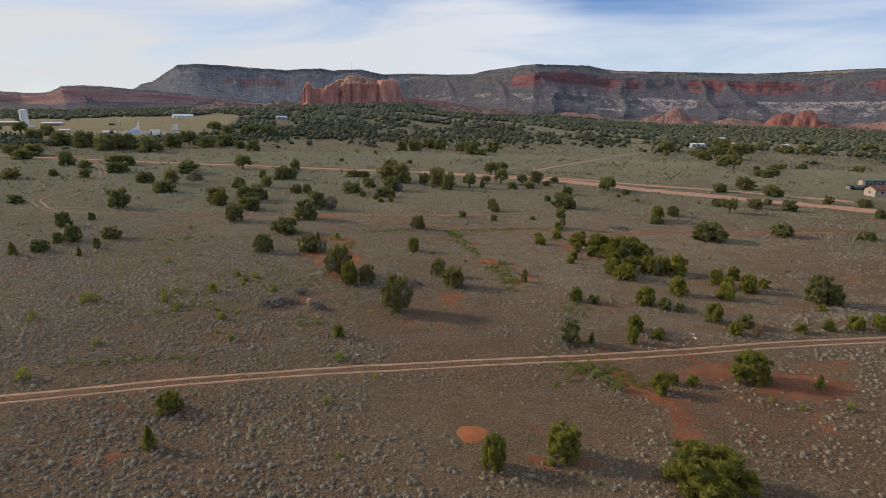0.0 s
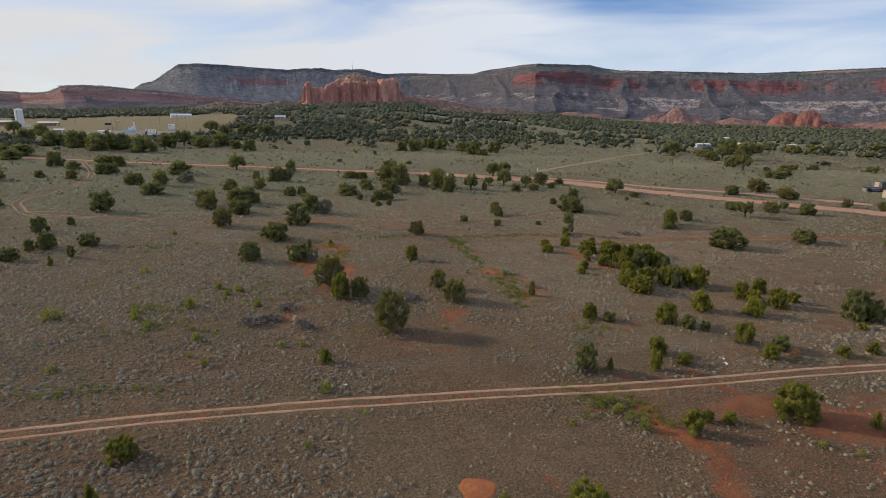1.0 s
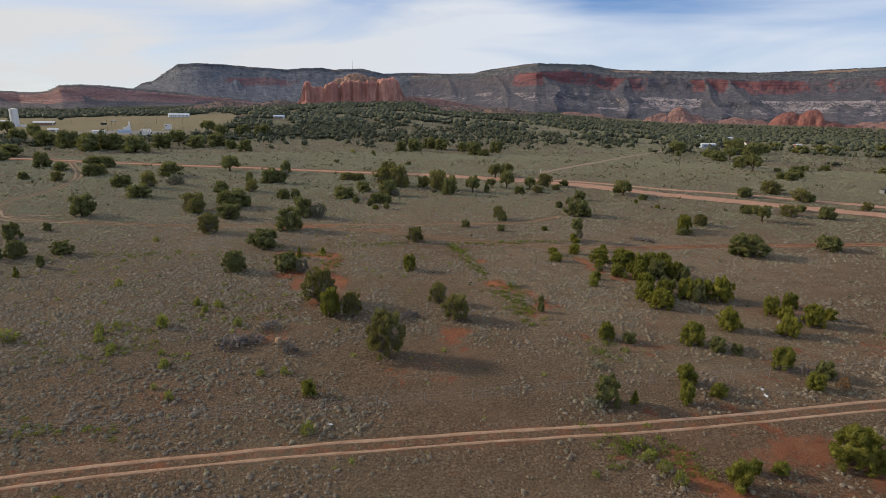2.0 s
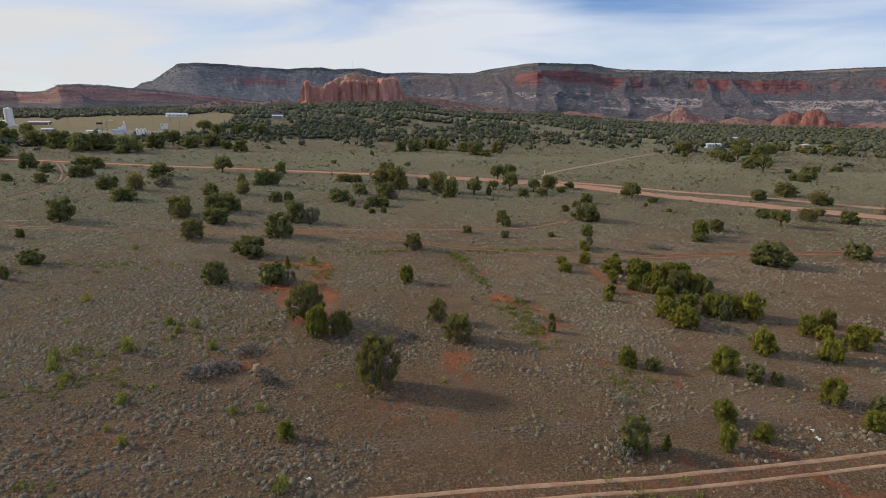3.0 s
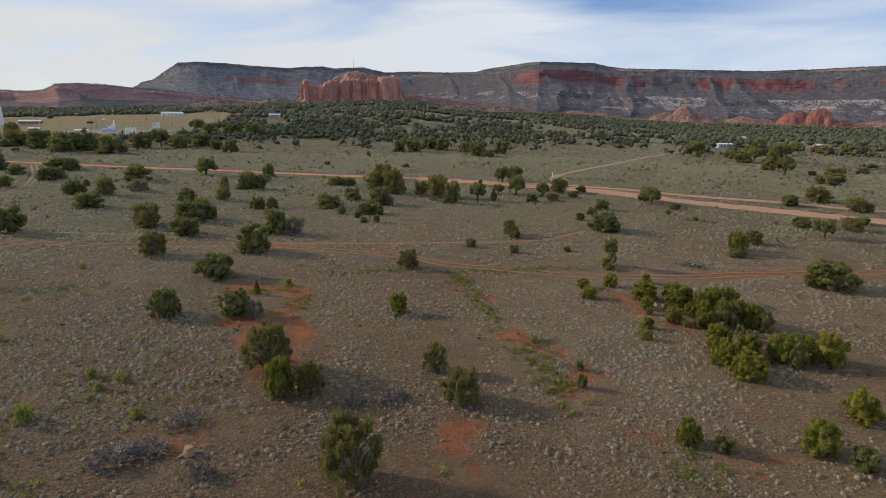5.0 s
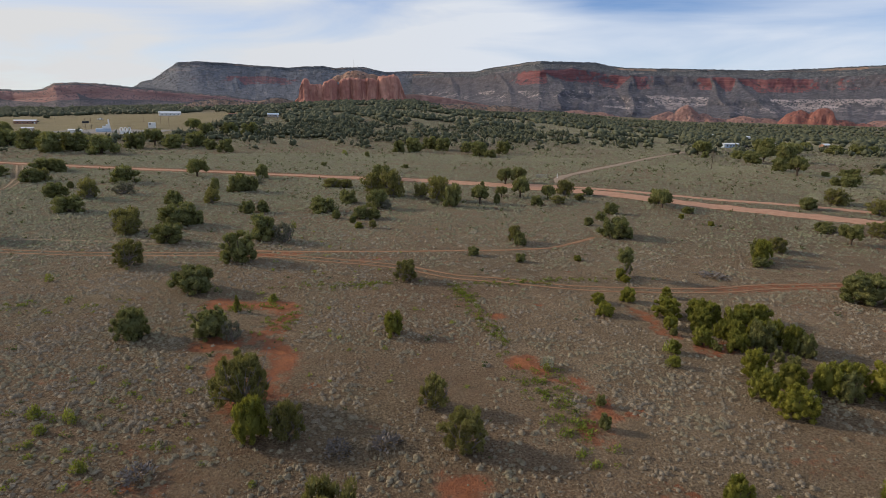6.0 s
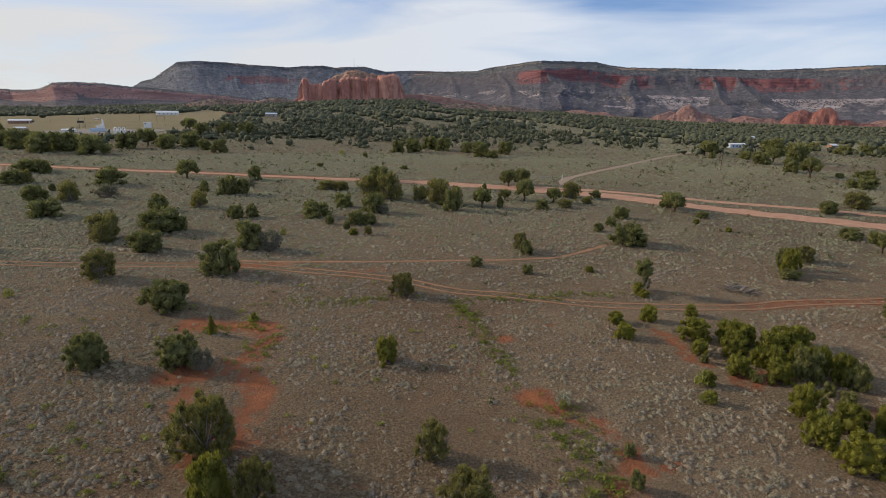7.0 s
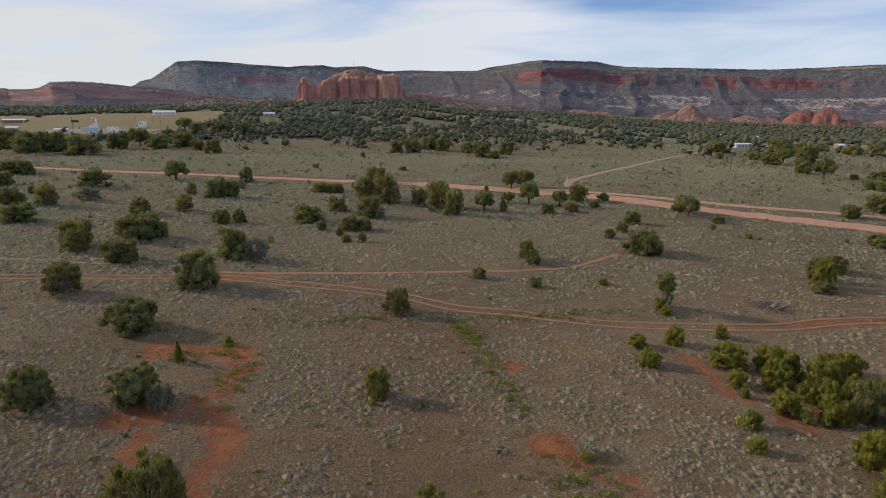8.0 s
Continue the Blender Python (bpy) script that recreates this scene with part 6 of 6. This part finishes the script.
def ant_disc(x, y, r):
    """The cleared gravel disc of an ant nest with a low mound."""
    na, nr = 36, 7
    V, F = [(x, y, float(ground_z(x, y)) + 0.16)], []
    for j in range(1, nr):
        for i in range(na):
            a = 2 * math.pi * i / na
            q = r * j / (nr - 1) * (1 + (0.10 * math.sin(3 * a + 1) + 0.06 * math.sin(7 * a)) * j / nr)
            px, py = x + q * math.cos(a), y + q * math.sin(a)
            V.append((px, py, float(ground_z(px, py)) + (0.05 + 0.10 * (1 - j / (nr - 1)) ** 2 if j < nr - 1 else -0.02)))
    for i in range(na):
        F.append((0, 1 + i, 1 + (i + 1) % na, 0))
        for j in range(nr - 2):
            a, b = 1 + j * na + i, 1 + j * na + (i + 1) % na
            F.append((a, a + na, b + na, b))
    me = bpy.data.meshes.new("ant_mound")
    me.from_pydata(V, [], [f[:3] if f[0] == 0 and f[3] == 0 else f for f in F])
    me.materials.append(M_ANT)
    tagged(new("ant_mound", me), "bare orange gravel disc of an ant nest", "mound")


ant_disc(10.1, 39.4, 1.35)


# ---------------------------------------------------------------- buildings and fixtures
def gz(x, y):
    return float(ground_z(x, y)) - 0.1


def window_part(top, x, y, z, w, h, face):
    """A framed window set on a wall facing south ('s') or west ('w')."""
    win = part("window", box(x - w / 2, x + w / 2, y - 0.03, y + 0.03, z, z + h, 0.01) if face == 's' else box(x - 0.03, x + 0.03, y - w / 2, y + w / 2, z, z + h, 0.01), M_WHITE, top)
    g = 0.07
    if face == 's':
        part("pane", box(x - w / 2 + g, x + w / 2 - g, y - 0.05, y - 0.02, z + g, z + h - g), M_GLASS, win)
    else:
        part("pane", box(x - 0.05, x - 0.02, y - w / 2 + g, y + w / 2 - g, z + g, z + h - g), M_GLASS, win)


def gabled(name, label, cat, x, y, w, d, wall_h, ridge, wall_mat, roof_mat, rz=0.0, windows=2, door=True, along='x', chimney=False):
    """A gabled building, ridge along x, walls, overhanging roof, windows and a door on the south side."""
    top = tagged(empty_at(name, x, y, gz(x, y), rz), label, cat)
    bm = bmesh.new()
    a, b = w / 2, d / 2
    v = [bm.verts.new(p) for p in ((-a, -b, 0), (a, -b, 0), (a, b, 0), (-a, b, 0), (-a, -b, wall_h), (a, -b, wall_h), (a, b, wall_h), (-a, b, wall_h), (-a, 0, ridge), (a, 0, ridge))]
    for f in ((0, 1, 5, 4), (1, 2, 6, 9, 5), (2, 3, 7, 6), (3, 0, 4, 8, 7), (3, 2, 1, 0), (4, 5, 9, 8), (8, 9, 6, 7)):
        bm.faces.new([v[i] for i in f])
    part("wall", bm, wall_mat, top)
    bm = bmesh.new()
    o, th = 0.35, 0.12
    slope = (ridge - wall_h) / b
    for s in (-1, 1):
        e = (b + o) * s
        ze = wall_h - o * slope
        q = [(-a - o, e, ze), (a + o, e, ze), (a + o, 0, ridge), (-a - o, 0, ridge)]
        lo = [bm.verts.new((p[0], p[1], p[2] + 0.02)) for p in q]
        hi = [bm.verts.new((p[0], p[1], p[2] + 0.02 + th)) for p in q]
        bm.faces.new(lo)
        bm.faces.new(hi)
        for i in range(4):
            bm.faces.new((lo[i], lo[(i + 1) % 4], hi[(i + 1) % 4], hi[i]))
    part("roof", bm, roof_mat, top)
    for i in range(windows):
        window_part(top, -a + w * (i + 0.7) / (windows + 0.4), -b - 0.01, 1.0, min(1.2, w / (windows * 2.2)), wall_h * 0.38, 's')
    if door:
        dr = part("door", box(a - 1.6, a - 0.75, -b - 0.05, -b + 0.02, 0.02, 2.02, 0.01), M_WHITE, top, "plain painted door")
        part("handle", box(a - 1.5, a - 1.43, -b - 0.09, -b - 0.05, 0.95, 1.05), M_STEEL, dr)
    return top


# the homestead beside the graded road
h1 = gabled("house", "small cream stucco house with a red-brown gabled roof", "house", 169.5, 150.3, 9.0, 3.9, 2.3, 3.3, M_STUCCO, M_REDROOF, 0, 2, True)
window_part(h1, -4.52, 0.0, 1.0, 0.8, 0.9, 'w')
m1 = gabled("mobile_home", "long dark green mobile home with white-framed windows", "mobile home", 189.5, 168.6, 16.5, 3.8, 2.6, 2.75, M_GREENWALL, M_GREENWALL, -4, 5, False)
part("end_panel", box(-8.42, -8.26, -0.9, 0.9, 0.1, 2.5), M_STUCCO, m1, "pale end panel")
cont = tagged(empty_at("storage_container", 173.2, 162.9, gz(173.2, 162.9), -12), "dark blue steel container with pale lettering", "container")
part("body", box(-2.6, 2.6, -1.1, 1.1, 0.15, 1.6, 0.04), M_CONTAINER, cont)
for i in range(8):
    part("rib", box(-2.45 + i * 0.66, -2.3 + i * 0.66, -1.14, -1.09, 0.3, 1.5), M_CONTAINER, cont)
for zz, x0, x1 in ((1.2, -1.7, 1.9), (0.75, -1.2, 1.4)):
    part("lettering", box(x0, x1, -1.17, -1.145, zz, zz + 0.2), M_LETTER, cont, "pale bar of lettering")
part("tailgate", box(-3.0, -2.62, -1.0, 1.0, 0.15, 1.2), M_STEEL, cont)

# the blue-white trailer and the scattered cabins to the east
gabled("mobile_home", "pale blue mobile home with a white roof", "mobile home", 260, 381, 11, 4, 2.6, 3.1, M_BLUE, M_ROOF, 6, 4, True)
for x, y, w, col, roof, rz, lab in ((322, 420, 9, M_WHITE, M_REDROOF, 20, "small white cabin among junipers"), (352, 402, 7, M_BRICK, M_ROOF, 8, "small tan cabin with a pale metal roof"), (410, 560, 10, M_WHITE, M_ROOF, 15, "far white cabin below the scarp"),
                                    (428, 640, 9, M_STUCCO, M_ROOF, 30, "far cream cabin below the scarp"), (470, 610, 8, M_WHITE, M_ROOF, 5, "far white cabin below the scarp")):
    gabled("cabin", lab, "cabin", x, y, w * 0.8, 4, 2.3, 3.2, col, roof, rz, 2, True)


def vehicle(x, y, rz, mat, lab):
    """A parked pickup truck: body, cab, glass, wheels."""
    t = tagged(empty_at("pickup_truck", x, y, gz(x, y) + 0.1, rz), lab, "truck")
    part("body", box(-2.6, 2.6, -0.95, 0.95, 0.45, 1.1, 0.08), mat, t)
    part("cab", box(-0.9, 1.2, -0.85, 0.85, 1.1, 1.75, 0.18), mat, t)
    part("windscreen", box(-0.95, 1.25, -0.7, 0.7, 1.2, 1.6, 0.1), M_GLASS, t)
    bm = bmesh.new()
    bmesh.ops.create_cone(bm, cap_ends=True, segments=14, radius1=0.4, radius2=0.4, depth=0.25, matrix=Matrix.Rotation(radians(90), 4, 'X'))
    wheel = bm_mesh("wheel", bm, M_CONTAINER)
    for wx in (-1.7, 1.7):
        for wy in (-0.9, 0.9):
            w = part("wheel", wheel, None, t)
            w.location = (wx, wy, 0.4)


vehicle(274, 384, 20, M_CONTAINER, "dark pickup parked beside the trailer")
vehicle(352, 330, 10, M_WHITE, "white pickup parked among junipers")
vehicle(359, 329, -15, M_REDROOF, "faded red pickup parked among junipers")
vehicle(-235, 690, 5, M_WHITE, "white pickup parked by the sports field")
vehicle(-288, 675, 5, M_CONTAINER, "dark pickup parked by the sports field")


# the yard and sports field to the west
def tank(x, y, r, h):
    t = tagged(empty_at("water_tank", x, y, gz(x, y)), "tall white cylindrical water tank", "tank")
    bm = bmesh.new()
    bmesh.ops.create_cone(bm, cap_ends=True, segments=40, radius1=r, radius2=r, depth=h, matrix=Matrix.Translation((0, 0, h / 2)))
    part("shell", bm, M_WHITE, t)
    bm = bmesh.new()
    bmesh.ops.create_cone(bm, cap_ends=True, segments=40, radius1=r * 1.02, radius2=0.3, depth=0.9, matrix=Matrix.Translation((0, 0, h + 0.45)))
    part("roof", bm, M_WHITE, t)
    bm = bmesh.new()
    for k in range(1, 6):
        bmesh.ops.create_cone(bm, cap_ends=True, segments=40, radius1=r * 1.012, radius2=r * 1.012, depth=0.12, matrix=Matrix.Translation((0, 0, h * k / 6)))
    part("weld_band", bm, M_WHITE, t)
    bm = bmesh.new()
    for sx in (-0.25, 0.25):
        add_tube(bm, (sx, -r - 0.2, 0), (sx, -r - 0.2, h), 0.05, 0.05, 5)
    for k in range(int(h / 0.6)):
        add_tube(bm, (-0.25, -r - 0.2, k * 0.6), (0.25, -r - 0.2, k * 0.6), 0.03, 0.03, 4)
    part("ladder", bm, M_STEEL, t)
    part("valve_box", box(r + 0.5, r + 5, -1.2, 1.2, 0, 2.0, 0.05), M_WHITE, t)


tank(-289.5, 607, 3.4, 16.0)
gabled("school_building", "long tan brick building with a pale flat-pitched roof", "building", -341, 654, 46, 12, 3.6, 4.6, M_BRICK, M_ROOF, 18, 8, True)
gabled("school_building", "tan brick building with a pale metal roof", "building", -279, 637, 17, 8, 2.8, 3.8, M_BRICK, M_ROOF, 18, 4, True)
gabled("field_house", "white building with a long pale metal roof", "building", -187, 762, 23, 8, 3.0, 4.6, M_WHITE, M_ROOF, 20, 5, True)
gabled("shed", "small pale shed behind the junipers", "shed", -203, 481, 6.5, 4, 2.3, 2.9, M_STUCCO, M_ROOF, 12, 1, True)
gabled("shed", "low white shed behind the junipers", "shed", -165, 461, 7.5, 4, 2.0, 2.5, M_WHITE, M_ROOF, 10, 1, False)
gabled("shed", "dark open shed at the edge of the field", "shed", -105, 690, 8, 5, 2.4, 3.0, M_GREENWALL, M_REDROOF, 10, 1, False)
gabled("cabin", "pale blue-roofed cabin in the woodland", "cabin", -60, 660, 11, 6, 2.6, 3.8, M_STUCCO, M_BLUE, 8, 2, True)

unit = tagged(empty_at("white_plant_unit", -150, 470, gz(-150, 470), 12), "stepped white plant unit with a tall stack", "plant unit")
part("base", box(-5.5, 3.2, -2, 2, 0, 2.4, 0.08), M_BLUE, unit, "pale blue base")
part("housing", box(-1.6, 3.0, -1.6, 1.6, 2.4, 4.0, 0.1), M_WHITE, unit)
part("step", box(0.6, 3.0, -1.4, 1.4, 4.0, 5.2, 0.1), M_WHITE, unit)
bm = bmesh.new()
add_tube(bm, (2.4, 0, 5.1), (2.4, 0, 8.4), 0.55, 0.45, 12)
part("stack", bm, M_WHITE, unit)
part("pipe_rail", add_tube(bmesh.new(), (-1.6, -1.7, 4.6), (0.6, -1.7, 4.6), 0.06, 0.06, 6), M_STEEL, unit)


def arch(x, y, w, h, rz):
    """A thick white inverted-U vessel on a foot."""
    t = tagged(empty_at("white_arch_vent", x, y, gz(x, y), rz), "thick white arched vent standing on gravel", "vent", "arched vents in a row")
    bm = bmesh.new()
    r = w / 2 - 0.35
    pts = [(-r, 0, 0.3)] + [(-r * math.cos(a), 0, h - r - 0.35 + r * math.sin(a)) for a in np.linspace(0, math.pi, 10)] + [(r, 0, 0.3)]
    for p, q in zip(pts[:-1], pts[1:]):
        add_tube(bm, p, q, 0.36, 0.36, 10)
    part("pipe", bm, M_WHITE, t, smooth=True)
    part("foot", box(-w / 2 - 0.2, w / 2 + 0.2, -0.7, 0.7, 0, 0.5, 0.04), M_WHITE, t)
    part("panel", box(-r + 0.3, r - 0.3, -0.12, 0.12, 0.5, h * 0.5), M_WHITE, t)


for ax in (-131.2, -128.9, -126.6):
    arch(ax, 445, 2.2, 4.4, 8)
bx = tagged(empty_at("white_cabinet_tank", -132, 510, gz(-132, 510), 10), "boxy white tank with a dark hatch", "tank")
part("body", box(-2.4, 2.4, -2.2, 2.2, 0.2, 4.4, 0.15), M_WHITE, bx)
part("hatch", box(-1.6, -0.6, -2.26, -2.18, 3.0, 3.9), M_GLASS, bx, "dark hatch")
part("skid", box(-4.5, 2.6, -2.0, 2.0, -0.1, 0.2), M_STEEL, bx)


def pole(x, y, h, arm=0.0, lab="slender utility pole"):
    t = tagged(empty_at("utility_pole", x, y, gz(x, y)), lab, "pole")
    part("shaft", add_tube(bmesh.new(), (0, 0, -0.2), (0, 0, h), 0.14, 0.09, 8), M_POLE, t)
    if arm:
        part("crossarm", box(-arm, arm, -0.07, 0.07, h - 0.7, h - 0.55), M_POLE, t)
        for s in (-0.85, 0.0, 0.85):
            part("insulator", add_tube(bmesh.new(), (s * arm, 0, h - 0.55), (s * arm, 0, h - 0.35), 0.05, 0.04, 6), M_WHITE, t)


pole(151.9, 245, 7.5, 0.7, "weathered timber pole on the flats")
for x, y, h in ((-165.7, 479, 9), (-167.5, 493, 9), (-143.7, 573, 11), (-127.1, 536, 10), (-262, 655, 11), (-172, 620, 9)):
    pole(x, y, h, 0, "slender light pole by the field")
sb = tagged(empty_at("scoreboard", -197.6, 560, gz(-197.6, 560), 12), "dark scoreboard on two thin posts", "scoreboard")
part("board", box(-2.4, 2.4, -0.12, 0.12, 2.4, 4.0, 0.03), M_CONTAINER, sb)
for s in (-1.8, 1.8):
    part("post", add_tube(bmesh.new(), (s, 0, 0), (s, 0, 2.4), 0.09, 0.09, 6), M_STEEL, sb)

for x, y in ((75.2, 221), (78.4, 220.8), (85.5, 219.3)):
    t = tagged(empty_at("gate_post", x, y, gz(x, y) + 0.1), "pale gate post at the side lane", "post", "gate posts")
    part("post", add_tube(bmesh.new(), (0, 0, -0.2), (0, 0, 1.5), 0.12, 0.11, 8), M_WHITE if x == 78.4 else M_DEAD, t)
    part("cap", add_tube(bmesh.new(), (0, 0, 1.5), (0, 0, 1.58), 0.14, 0.1, 8), M_STEEL, t)

gate = tagged(empty_at("cattle_gate", 74, 221.3, gz(74, 221.3) + 0.1), "pale tubular gate by the lane", "gate")
for zz in (0.3, 0.6, 0.9, 1.2):
    part("rail", add_tube(bmesh.new(), (-2.6, 0, zz), (1.0, 0, zz), 0.04, 0.04, 6), M_STEEL, gate)
for xx in (-2.6, -0.8, 1.0):
    part("upright", add_tube(bmesh.new(), (xx, 0, 0), (xx, 0, 1.25), 0.04, 0.04, 6), M_STEEL, gate)

# radio masts on the far rim
for x, y, z0, h, w in ((86, 3240, 178, 55, 1.6), (122, 3240, 178, 28, 1.2), (104, 3240, 178, 20, 1.2)):
    t = tagged(empty_at("radio_mast", x, y, z0), "thin steel radio mast on the far rim", "mast", "radio masts")
    part("lattice", add_tube(bmesh.new(), (0, 0, 0), (0, 0, h), w, w * 0.3, 4), M_STEEL, t)
    part("antenna", add_tube(bmesh.new(), (0, 0, h), (0, 0, h + 8), 0.5, 0.3, 6), M_STEEL, t)
